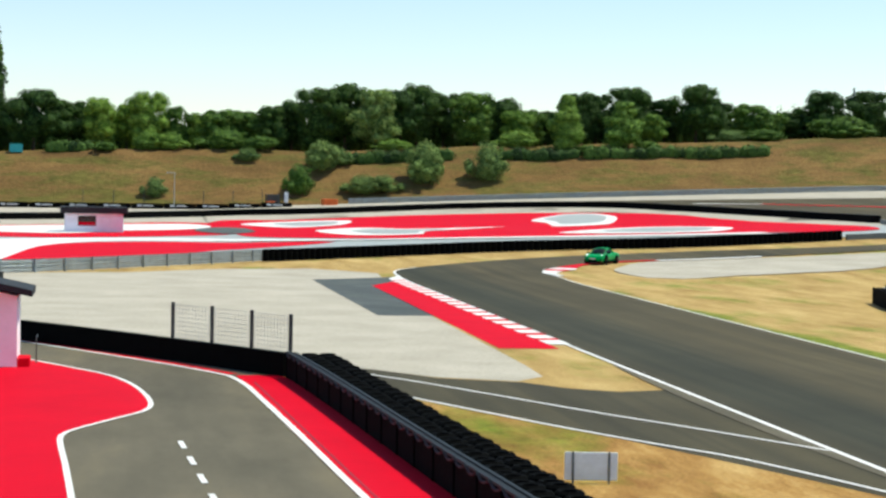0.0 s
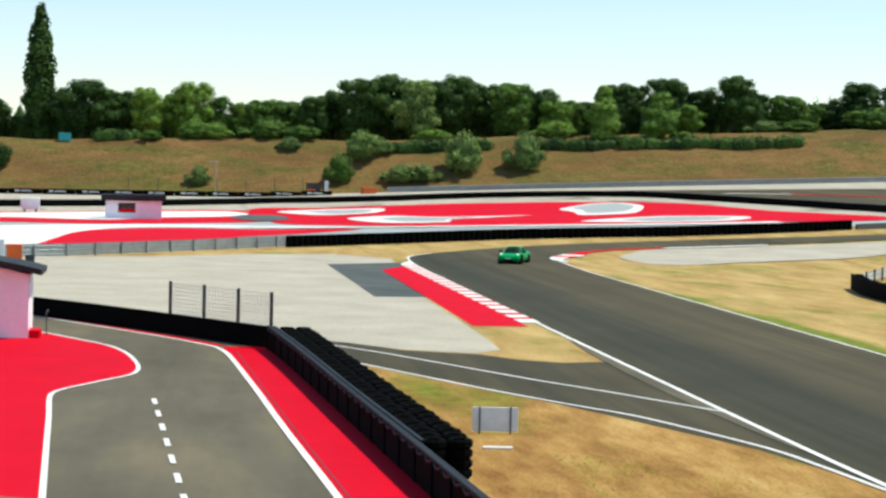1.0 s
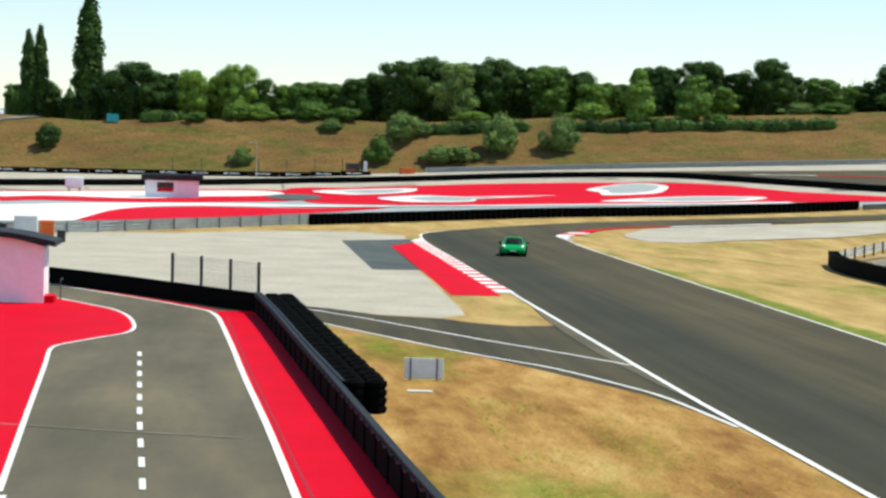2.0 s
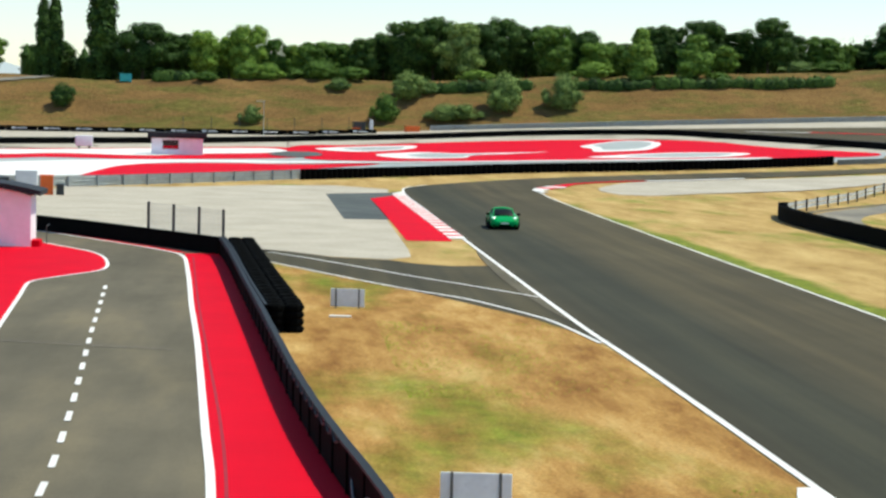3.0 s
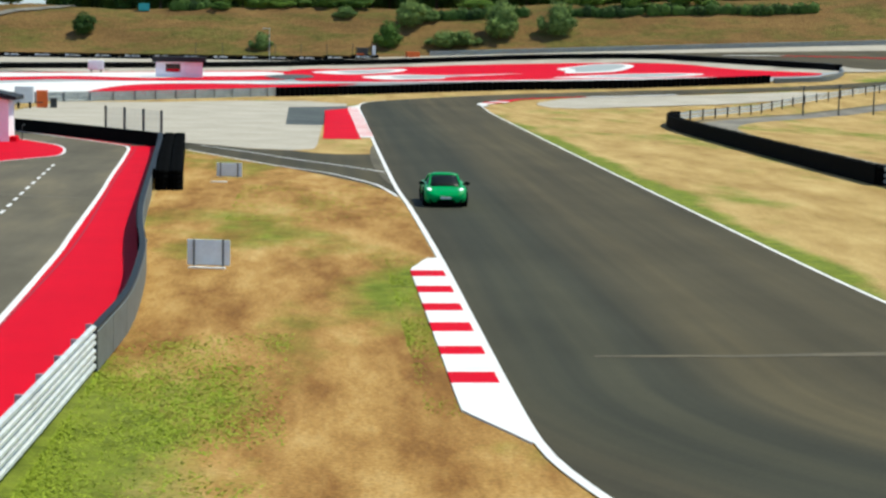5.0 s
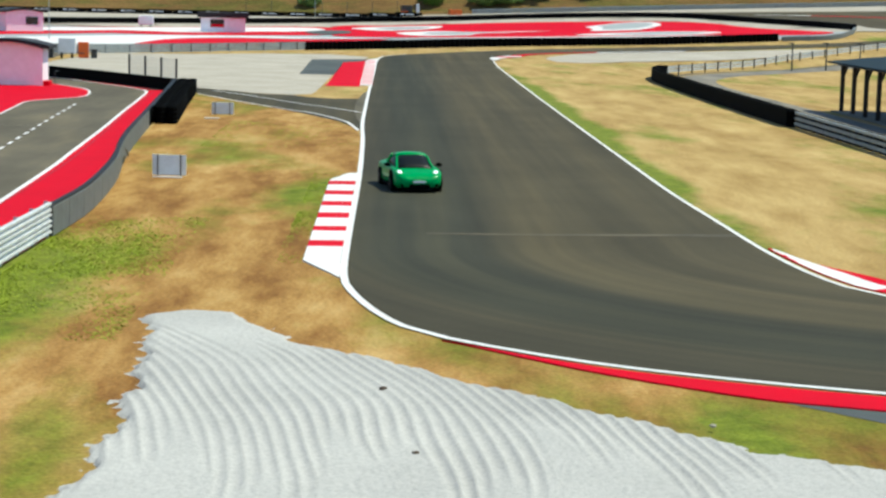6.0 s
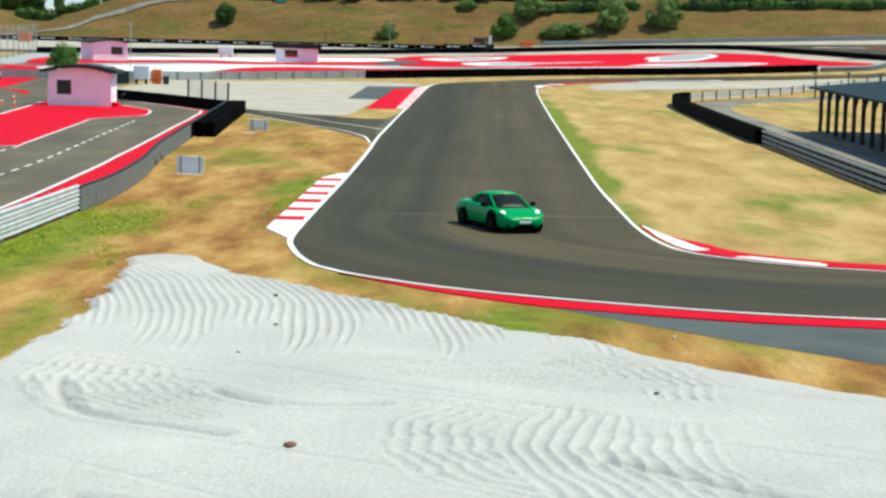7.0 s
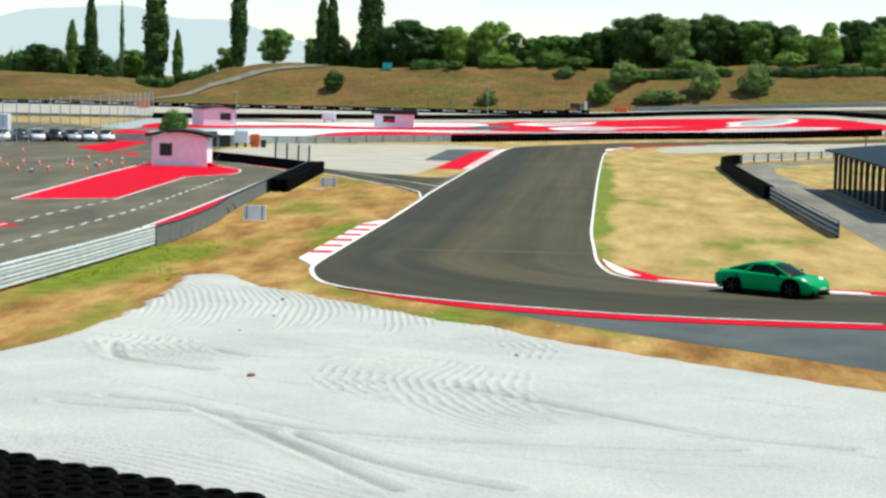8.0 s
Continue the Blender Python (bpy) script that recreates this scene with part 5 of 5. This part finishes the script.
tufts("grass", [(-8.5, -4.4, -38, -16, 50000, 0.035), (-1.7, -0.95, -26, 0, 9000, 0.025), (-7.5, -0.5, 12, 30, 12000, 0.025)],
      GREEN, "short green grass tufts", 3)

# ---- trees ----
def leaf_cloud(bm, lobes, count, size, seed, flat=0.0):
    """Many small bent leaf clumps over a set of lobes (centre, radii)."""
    rng = random.Random(seed)
    total = sum(r[0] * r[2] for _, r in lobes)
    for c, r in lobes:
        for _ in range(max(10, int(count * r[0] * r[2] / total))):
            d = Vector((rng.gauss(0, 1), rng.gauss(0, 1), rng.gauss(0.15, 1))).normalized()
            k = rng.uniform(0.45, 1.1) ** 0.5 * (1 + 0.16 * noise.noise(Vector((d.x * 3 + c[0], d.y * 3 + c[1], d.z * 3 + seed))))
            p = Vector((c[0] + d.x * r[0] * k, c[1] + d.y * r[1] * k, c[2] + d.z * r[2] * k))
            nrm = (d + Vector((rng.uniform(-1, 1), rng.uniform(-1, 1), rng.uniform(-0.6, 1))) * 0.45).normalized()
            u = nrm.orthogonal().normalized()
            u = Matrix.Rotation(rng.uniform(0, 6.28), 3, nrm) @ u
            v = nrm.cross(u)
            s = size * rng.uniform(0.6, 1.35)
            q = [p + u * s, p + v * s * 0.7 + nrm * s * 0.25, p - u * s * 0.9, p - v * s * 0.75 + nrm * s * 0.2]
            bm.faces.new([bm.verts.new(w) for w in q])
    return bm


def core(bm, lobes, k=0.66):
    """The dense inside of the crown."""
    for c, r in lobes:
        bmesh.ops.create_icosphere(bm, subdivisions=1, radius=1.0, matrix=Matrix.LocRotScale(c, None, (r[0] * k, r[1] * k, r[2] * k)))
    return bm


def tree_kind(kind, seed):
    """Crown lobes for a tree one unit of ten metres high."""
    rng = random.Random(seed)
    L = []
    if kind == "broad":
        for k in range(34):
            a, h = rng.uniform(0, 6.28), rng.uniform(1.4, 9.0)
            R = 4.4 * math.sin(math.pi * min(1, (h - 0.4) / 9.8)) ** 0.65
            d = rng.uniform(0.45, 0.98) * R
            s = rng.uniform(0.75, 1.5)
            L.append(((d * math.cos(a), d * math.sin(a), h), (s * rng.uniform(0.9, 1.3), s, s * rng.uniform(0.7, 1.0))))
        L.append(((0, 0, 4.6), (3.0, 3.0, 3.9)))
        L.append(((0.4, 0, 8.3), (1.4, 1.4, 1.2)))
    elif kind == "cone":
        for k in range(20):
            h = rng.uniform(0.9, 9.2)
            R = 2.5 * (1 - (h / 10.8)) ** 0.55 + 0.3
            a, d = rng.uniform(0, 6.28), rng.uniform(0.2, 0.6)
            s = R * rng.uniform(0.42, 0.62)
            L.append(((R * d * math.cos(a), R * d * math.sin(a), h), (s, s, s * 1.15)))
        L.append(((0, 0, 4.0), (1.7, 1.7, 3.6)))
        L.append(((0, 0, 7.5), (0.9, 0.9, 2.2)))
    elif kind == "poplar":
        for k in range(15):
            h = 0.9 + 8.7 * k / 14
            R = 0.98 * math.sin(math.pi * min(1, (h + 0.6) / 10.9)) ** 0.6
            a = k * 2.4
            L.append(((R * 0.22 * math.cos(a), R * 0.22 * math.sin(a), h), (R * 0.8, R * 0.8, rng.uniform(1.2, 1.6))))
    elif kind == "bush":
        for k in range(26):
            a, d = rng.uniform(0, 6.28), rng.uniform(1.2, 4.0)
            s = rng.uniform(0.7, 1.5)
            L.append(((d * math.cos(a), d * math.sin(a), rng.uniform(1.0, 8.2 - 0.6 * d)), (s, s, s)))
        L.append(((0, 0, 4.3), (2.9, 2.9, 3.9)))
        L.append(((0, 0, 1.6), (3.4, 3.4, 2.0)))
    return L


TREE_SRC = {}


def tree(kind, mat, seed, x, y, h, wide, label, name="tree", z=None, count=11000, size=0.17):
    """A trunk with limbs and a crown; alike trees share their meshes."""
    key = (kind, mat.name, seed)
    z = bank_z(x, y) if z is None else z
    m = pose(x, y, z - 0.1, 0, 0, (x * 53 + y * 31) % 360) @ Matrix.Diagonal((wide, wide, h / 9.6, 1))
    if key in TREE_SRC:
        s = TREE_SRC[key].scale
        ob = copy_thing(TREE_SRC[key], m @ Matrix.Diagonal((1 / s[0], 1 / s[1], 1 / s[2], 1)))
        return tagged(ob, label)
    lobes = tree_kind(kind, seed)
    ob = thing(name, label, "bush" if name == "bush" else "tree", "trees and bushes on the bank")
    crown = leaf_cloud(core(bmesh.new(), lobes), lobes, count, size, seed)
    part("crown", crown, mat, ob)
    bm = bmesh.new()
    rod(bm, (0, 0, 0), (0.1, 0, 3.4), 0.28, 0.18)
    rng = random.Random(seed)
    for c, r in lobes[:6]:
        rod(bm, (0.05, 0, rng.uniform(1.2, 3.0)), (c[0] * 0.8, c[1] * 0.8, c[2]), 0.11, 0.04, 5)
    part("trunk", bm, M_BARK, ob)
    ob.matrix_basis = m
    TREE_SRC[key] = ob
    return ob


D = "dark green broad-leaved tree on the bank"
MID = "green broad-leaved tree on the bank"
G = "grey-green willow-like tree on the bank"
LT = "light green tree on the bank"
# x, y, top height, crown width factor
for k, (x, y, top, w) in enumerate(((23, 399, 26.2, 1.4), (35, 398, 25.6, 1.3), (57, 401, 24.0, 1.2), (88, 402, 25.6, 1.2), (-30, 403, 21.5, 1.2), (-6, 405, 19.6, 1.1), (3, 406, 20.4, 1.1), (68, 406, 21.8, 1.1), (124, 405, 22.0, 1.2), (-42, 396, 24.1, 1.5), (-50, 402, 22.5, 1.3), (-35, 402, 22.5, 1.2), (7.8, 400, 21.5, 1.0), (17.3, 398, 26.0, 1.5), (12, 404, 23, 1.1), (38.5, 400, 26.4, 1.3), (31, 404, 25.6, 1.2), (45, 404, 25.2, 1.2), (74.9, 400, 25.0, 1.0),
                                     (84.2, 398, 27, 1.25), (79, 404, 25.5, 1.1), (99.4, 396, 27, 1.35), (94, 402, 24.5, 1.0), (105, 402, 24.8, 1.0), (131, 404, 26.5, 1.4), (140, 400, 27, 1.3), (150, 402, 26, 1.3), (-62, 410, 20.5, 1.0), (-68, 414, 20.0, 0.9), (-145, 414, 17, 1.2), (-133, 420, 17, 1.2), (165, 405, 26, 1.3), (180, 405, 25, 1.3))):
    tree("broad", M_LEAF_DARK, 11 + k % 3, x, y, top + rise(x) - bank_z(x, y), w, D)
for k, (x, y, top, w) in enumerate(((50.7, 397, 25.0, 1.35), (-3.4, 398, 20.8, 1.1), (112.3, 398, 23.3, 1.1), (118, 399, 21.6, 0.8), (-77.7, 402, 21.9, 1.2), (-13, 401, 21.4, 0.8), (1.5, 402, 20.6, 0.9), (56, 403, 23.0, 1.0), (64, 402, 21.6, 0.9), (-92, 412, 17, 0.8), (-120, 416, 16, 1.0))):
    tree("broad", M_LEAF_MID, 21 + k % 2, x, y, top + rise(x) - bank_z(x, y), w, MID)
for k, (x, y, top, w) in enumerate(((-28.1, 397, 23.2, 1.0), (-18.8, 397, 24.6, 1.0), (-23, 401, 22, 0.9), (60, 396, 21.6, 0.9), (89.4, 394, 21.0, 0.8), (-8, 402, 20.4, 0.7))):
    tree("broad", M_LEAF_LIGHT, 31, x, y, top + rise(x) - bank_z(x, y), w, LT)
tree("broad", M_LEAF_GREY, 41, 28.8, 393, 26.7 - bank_z(28.8, 393), 1.35, G)
for x, y, top, w in ((66.3, 378, 23.9, 1.75), (78.3, 378, 22.6, 1.9)):
    tree("cone", M_LEAF_LIGHT, 51, x, y, top + rise(x) - bank_z(x, y), w, "light green conical tree on the bank")
for x, y, top, w in ((-64.2, 400, 29.0, 1.25), (-61.8, 401, 30.0, 1.25), (-51.2, 400, 37, 2.2), (-87.2, 402, 33, 1.6), (-109.9, 402, 33, 2.3), (-127.7, 402, 28.5, 1.2), (-131.8, 398, 21.8, 1.1), (-102.9, 398, 19.4, 1.0)):
    tree("poplar", M_LEAF_DARK if w > 1.15 else M_LEAF_MID, 61, x, y, top + rise(x) - bank_z(x, y), w * 1.6, "tall slender poplar behind the bank", count=4200, size=0.2)
tree("poplar", M_LEAF_GREY, 62, -119.2, 402, 27.6 - bank_z(-119, 402), 1.0, "bare pale poplar behind the bank", count=350)
BL = "rounded bush on the bank"
for x, y, top, w, mat in ((10.4, 362, 9.8, 0.62, M_LEAF_MID), (15.5, 372, 14.6, 0.75, M_LEAF_GREY), (19.5, 374, 12.6, 0.5, M_LEAF_GREY), (22.8, 362, 7.4, 0.75, M_LEAF_GREY), (27, 362, 7.3, 0.7, M_LEAF_GREY), (35.8, 366, 14.9, 0.85, M_LEAF_GREY), (48.1, 366, 15.0, 0.78, M_LEAF_GREY), (-17.3, 362, 6.8, 0.48, M_LEAF_GREY),
                          (-18.5, 384, 16, 0.7, M_LEAF_LIGHT), (-14.0, 384, 15.8, 0.7, M_LEAF_LIGHT), (-3, 384, 16.6, 1.1, M_LEAF_MID), (3.5, 382, 15, 0.8, M_LEAF_MID), (1, 376, 12.6, 0.5, M_LEAF_GREY), (-56.5, 368, 11.2, 0.55, M_LEAF_DARK), (104, 386, 17.5, 0.8, M_LEAF_GREY), (112, 386, 17.5, 1.0, M_LEAF_MID), (131, 390, 21, 1.5, M_LEAF_MID),
                          (31, 382, 14.5, 0.8, M_LEAF_LIGHT), (57, 384, 17, 0.9, M_LEAF_LIGHT), (71, 376, 13.5, 0.6, M_LEAF_MID), (84, 378, 14.4, 0.6, M_LEAF_MID), (137, 366, 13.3, 0.5, M_LEAF_MID), (-27, 380, 13.4, 0.55, M_LEAF_MID), (-97, 384, 9.6, 0.6, M_LEAF_DARK), (-118, 385, 11.5, 0.6, M_LEAF_DARK)):
    tree("bush", mat, 71, x, y, top + rise(x) + 0.6 - bank_z(x, y), w * 1.22, BL, "bush", count=6500, size=0.21)
tree("bush", M_LEAF_MID, 71, -49.3, 159.6, 4.4, 0.5, "round clipped bush beside the kiosk", "bush", 0.0)


def hedge(x0, x1, y, h, d, mat, label):
    bm = bmesh.new()
    lobes = []
    rng = random.Random(int(x0))
    n = int((x1 - x0) / 1.3)
    for k in range(n):
        x = (x0 + (x1 - x0) * (k + 0.5) / n)
        hh = h * rng.uniform(0.75, 1.15)
        lobes.append(((x, y + rng.uniform(-0.4, 0.4), bank_z(x, y) + hh * 0.3), (2.0, d / 2, hh * 0.7)))
    leaf_cloud(core(bm, lobes, 0.85), lobes, n * 110, 0.24, int(x0))
    tagged(link("hedge", bm, mat, None, label), "", "hedge", "hedges on the bank")


hedge(18, 42, 375, 2.6, 2.2, M_LEAF_DARK, "dark clipped hedge along the bank")
hedge(51, 68, 374, 2.4, 2.2, M_LEAF_DARK, "dark clipped hedge along the bank")
hedge(70, 108, 373.5, 2.4, 2.2, M_LEAF_DARK, "dark clipped hedge along the bank")
hedge(-38, -30, 381, 2.4, 2.0, M_LEAF_DARK, "low dark hedge on the bank top")
hedge(-112, -92, 392, 3.2, 2.5, M_LEAF_DARK, "dark hedge by the access road")
hedge(-70, 180, 412, 7.6, 6.0, M_LEAF_DARK, "dense dark undergrowth behind the trees")
hedge(-160, -115, 424, 7.0, 5.0, M_LEAF_DARK, "dense dark undergrowth far off")


# ---- the car ----
def car_paint():
    m, nt, b = base_mat("green_car_paint", 0.35, 0.0, 0.12)
    b.inputs["Base Color"].default_value = (0.0, 0.36, 0.105, 1)
    b.inputs["Coat Weight"].default_value, b.inputs["Coat Roughness"].default_value = 0.06, 0.08
    fac = noise_of(nt, 3.0, space="object")
    nt.links.new(ramp(nt, fac, [(0.3, (0.0, 0.25, 0.06)), (0.7, (0.0, 0.31, 0.075))]), b.inputs["Base Color"])
    return m


def sports_car():
    paint = car_paint()
    lamp, nt, b = base_mat("headlamp_lens", 0.1, 0, 0.6)
    b.inputs["Base Color"].default_value = (0.75, 0.8, 0.82, 1)
    b.inputs["Emission Color"].default_value, b.inputs["Emission Strength"].default_value = (0.9, 0.97, 1, 1), 0.6
    tint_glass = plain("tinted_car_glass", (0.006, 0.009, 0.009), 0.4, spec=0.12, vary=0.1)
    red = plain("tail_lamp", (0.35, 0.01, 0.01), 0.2)
    ob = thing("sports_car", "bright green low sports coupe driving on the track", "car")

    def ring(w, zb, zs, zt, wt):
        # half outline from the floor's middle up the flank to the top's middle
        return [(0.0, zb), (w * 0.82, zb), (w * 0.97, zb + 0.1), (w, zb + (zs - zb) * 0.5), (w * 0.985, zs - 0.04), (w * 0.93, zs + 0.03), (wt, zt - 0.015), (wt * 0.5, zt), (0.0, zt + 0.005)]

    # from tail (-y) to nose (+y): half width, floor, shoulder, deck, deck half width
    rows = [(-2.26, 0.62, 0.38, 0.64, 0.7, 0.46), (-2.2, 0.80, 0.28, 0.7, 0.79, 0.6), (-2.05, 0.89, 0.21, 0.75, 0.86, 0.66), (-1.75, 0.94, 0.17, 0.81, 0.91, 0.66), (-1.4, 0.955, 0.15, 0.85, 0.93, 0.66), (-1.0, 0.94, 0.14, 0.86, 0.93, 0.68), (-0.6, 0.905, 0.13, 0.85, 0.92, 0.7),
            (-0.1, 0.885, 0.13, 0.84, 0.9, 0.72), (0.4, 0.885, 0.13, 0.83, 0.89, 0.72), (0.8, 0.895, 0.13, 0.82, 0.87, 0.7), (1.15, 0.915, 0.14, 0.81, 0.82, 0.6), (1.45, 0.92, 0.15, 0.78, 0.77, 0.57), (1.7, 0.905, 0.16, 0.74, 0.73, 0.55), (1.9, 0.86, 0.165, 0.68, 0.68, 0.52), (2.04, 0.79, 0.18, 0.62, 0.625, 0.48), (2.15, 0.68, 0.2, 0.55, 0.56, 0.42), (2.21, 0.5, 0.25, 0.47, 0.49, 0.32)]
    body = part("body", loft([(y, ring(w, zb, zs, zt, wt)) for y, w, zb, zs, zt, wt in rows]), paint, ob, "glossy green bodywork", True)

    def cab(w, zb, zt, wt):
        return [(0.0, zb), (w, zb), (w * 0.97, zb + (zt - zb) * 0.35), (wt * 1.06, zt - 0.1), (wt * 0.9, zt - 0.02), (wt * 0.5, zt + 0.01), (0.0, zt + 0.015)]

    glass_rows = [(-1.8, 0.48, 0.84, 0.93, 0.38), (-1.5, 0.56, 0.86, 1.03, 0.42), (-1.1, 0.63, 0.87, 1.14, 0.46), (-0.7, 0.69, 0.87, 1.23, 0.5), (-0.3, 0.72, 0.86, 1.285, 0.53), (0.05, 0.73, 0.86, 1.285, 0.54), (0.35, 0.73, 0.85, 1.235, 0.55), (0.65, 0.72, 0.84, 1.12, 0.57), (0.95, 0.7, 0.82, 0.95, 0.6), (1.15, 0.68, 0.79, 0.84, 0.62)]
    part("window_glass", loft([(y, cab(w, zb, zt, wt)) for y, w, zb, zt, wt in glass_rows]), tint_glass, ob, "dark tinted glass", True)
    roof_rows = [(-2.0, 0.46, 0.87), (-1.75, 0.5, 0.955), (-1.45, 0.53, 1.055), (-1.1, 0.56, 1.155), (-0.7, 0.58, 1.243), (-0.3, 0.6, 1.295), (0.05, 0.6, 1.295), (0.3, 0.58, 1.255)]
    part("roof", loft([(y, [(0.0, z - 0.05), (w * 0.98, z - 0.10), (w, z - 0.06), (w * 0.8, z + 0.0), (w * 0.4, z + 0.03), (0.0, z + 0.035)]) for y, w, z in roof_rows]), paint, ob, "green roof panel", True)
    for s in (-1, 1):
        bm = bmesh.new()
        rod(bm, (s * 0.575, 0.36, 1.21), (s * 0.68, 1.1, 0.81), 0.04, 0.045, 6)
        part("pillar", bm, paint, ob)
        part("pillar", rod(bmesh.new(), (s * 0.585, -0.55, 1.22), (s * 0.72, -0.85, 0.85), 0.06, 0.09, 6), paint, ob)
        bm = bmesh.new()
        bmesh.ops.create_uvsphere(bm, u_segments=14, v_segments=8, radius=1.0, matrix=Matrix.LocRotScale((s * 0.71, 1.8, 0.66), Euler((radians(-40), 0, s * radians(-16))), (0.125, 0.2, 0.07)))
        part("headlight", bm, lamp, ob, "clear oval headlight", True)
        bm = bmesh.new()
        bmesh.ops.create_uvsphere(bm, u_segments=10, v_segments=6, radius=1.0, matrix=Matrix.LocRotScale((s * 0.98, 0.72, 0.92), None, (0.13, 0.07, 0.08)))
        rod(bm, (s * 0.8, 0.72, 0.84), (s * 0.93, 0.72, 0.9), 0.025, seg=6)
        part("mirror", bm, M_BLACKBOARD, ob, "dark door mirror", True)
        part("running_light", boxes((s * 0.5 - 0.1, s * 0.5 + 0.1, 2.02, 2.16, 0.40, 0.44), bev=0.01), lamp, ob)
        part("side_intake", boxes((s * 0.58 - 0.13, s * 0.58 + 0.13, 2.0, 2.165, 0.23, 0.36), bev=0.03), M_BLACKBOARD, ob, "black air intake")
        # strip low on the flank; its black also stands for underbody shade
        part("sill", boxes((s * 0.86 - 0.06, s * 0.86 + 0.06, -0.95, 0.95, 0.12, 0.22), bev=0.02), M_BLACKBOARD, ob, "black flank strip with underbody shade in its colour")
    part("front_intake", boxes((-0.4, 0.4, 2.0, 2.225, 0.22, 0.34), bev=0.03), M_BLACKBOARD, ob, "black centre air intake")
    part("rear_spoiler", boxes((-0.6, 0.6, -2.16, -1.98, 0.84, 0.885), bev=0.02), paint, ob, "flush green tail spoiler")
    part("splitter", boxes((-0.66, 0.66, 1.95, 2.2, 0.12, 0.225), bev=0.03), M_BLACKBOARD, ob, "black front lip")
    part("number_plate", boxes((-0.23, 0.23, 2.15, 2.235, 0.37, 0.45), bev=0.005), M_WHITEPL, ob, "plain white plate")
    part("tail_light", boxes((-0.74, 0.74, -2.24, -2.16, 0.68, 0.73), bev=0.01), red, ob, "thin red light bar")
    part("diffuser", boxes((-0.6, 0.6, -2.22, -2.05, 0.2, 0.36), bev=0.03), M_BLACKBOARD, ob, "black rear diffuser")
    rim_mat = plain("dark_rim", (0.012, 0.012, 0.013), 0.5, 0.3)
    wheels = []
    for y in (1.28, -1.32):
        for s in (-1, 1):
            arch = bmesh.new()
            rod(arch, (s * 0.70, y, 0.35), (s * 0.945, y, 0.355), 0.44, seg=20)
            part("wheel_arch", arch, M_BLACKBOARD, ob, "dark wheel arch")
            hub = bmesh.new()
            rod(hub, (-0.12, 0, 0), (0.12, 0, 0), 0.34, seg=24)
            bmesh.ops.bevel(hub, geom=[e for e in hub.edges if abs(e.verts[0].co.x - e.verts[1].co.x) < 0.01], offset=0.03, segments=1, affect="EDGES")
            wh = part("wheel", hub, M_RUBBER, ob, "black tyre")
            wh.matrix_basis = pose(s * 0.84, y, 0.34)
            rb = bmesh.new()
            for k in range(5):
                a = 2 * math.pi * k / 5
                rod(rb, (s * 0.125, 0, 0), (s * 0.125, 0.23 * math.cos(a), 0.23 * math.sin(a)), 0.035, 0.03, 5)
            rod(rb, (s * 0.118, 0, 0), (s * 0.128, 0, 0), 0.06, seg=10)
            part("rim", rb, rim_mat, wh, "dark spoked rim")
            wheels.append((wh, s * 0.84, y))
    return ob, wheels


CAR, WHEELS = sports_car()


def motions():
    drive = [(0.0, 20.25, 152.3), (0.5, 13.2, 144.4), (1.0, 8.35, 133.5), (1.75, 5.3, 116.5), (2.5, 3.87, 98.4), (3.0, 3.23, 84.3), (3.5, 2.75, 70.2), (4.0, 2.08, 53.9), (4.2, 1.98, 47.4), (4.75, 1.6, 29.4),
             (5.3, 1.45, 11.7), (5.5, 1.48, 5.7), (6.0, 2.07, -5.0), (6.5, 4.11, -15.5), (7.0, 7.31, -23.0), (7.5, 12.4, -29.8), (8.0, 19.5, -34.4)]
    turn = [146, 150, 158, 169, 175, 177.5, 178.3, 178.5, 178.5, 179.2, 181, 183.5, 189, 195, 204, 218, 236]
    walk(CAR, [(t, pose(x, y, gz(x, y) + 0.03, 0, 0, a)) for (t, x, y), a in zip(drive, turn)])
    for wh, sx, y in WHEELS:
        walk(wh, [(k / 30, pose(sx, y, 0.34, -60 * k)) for k in range(241)])


motions()
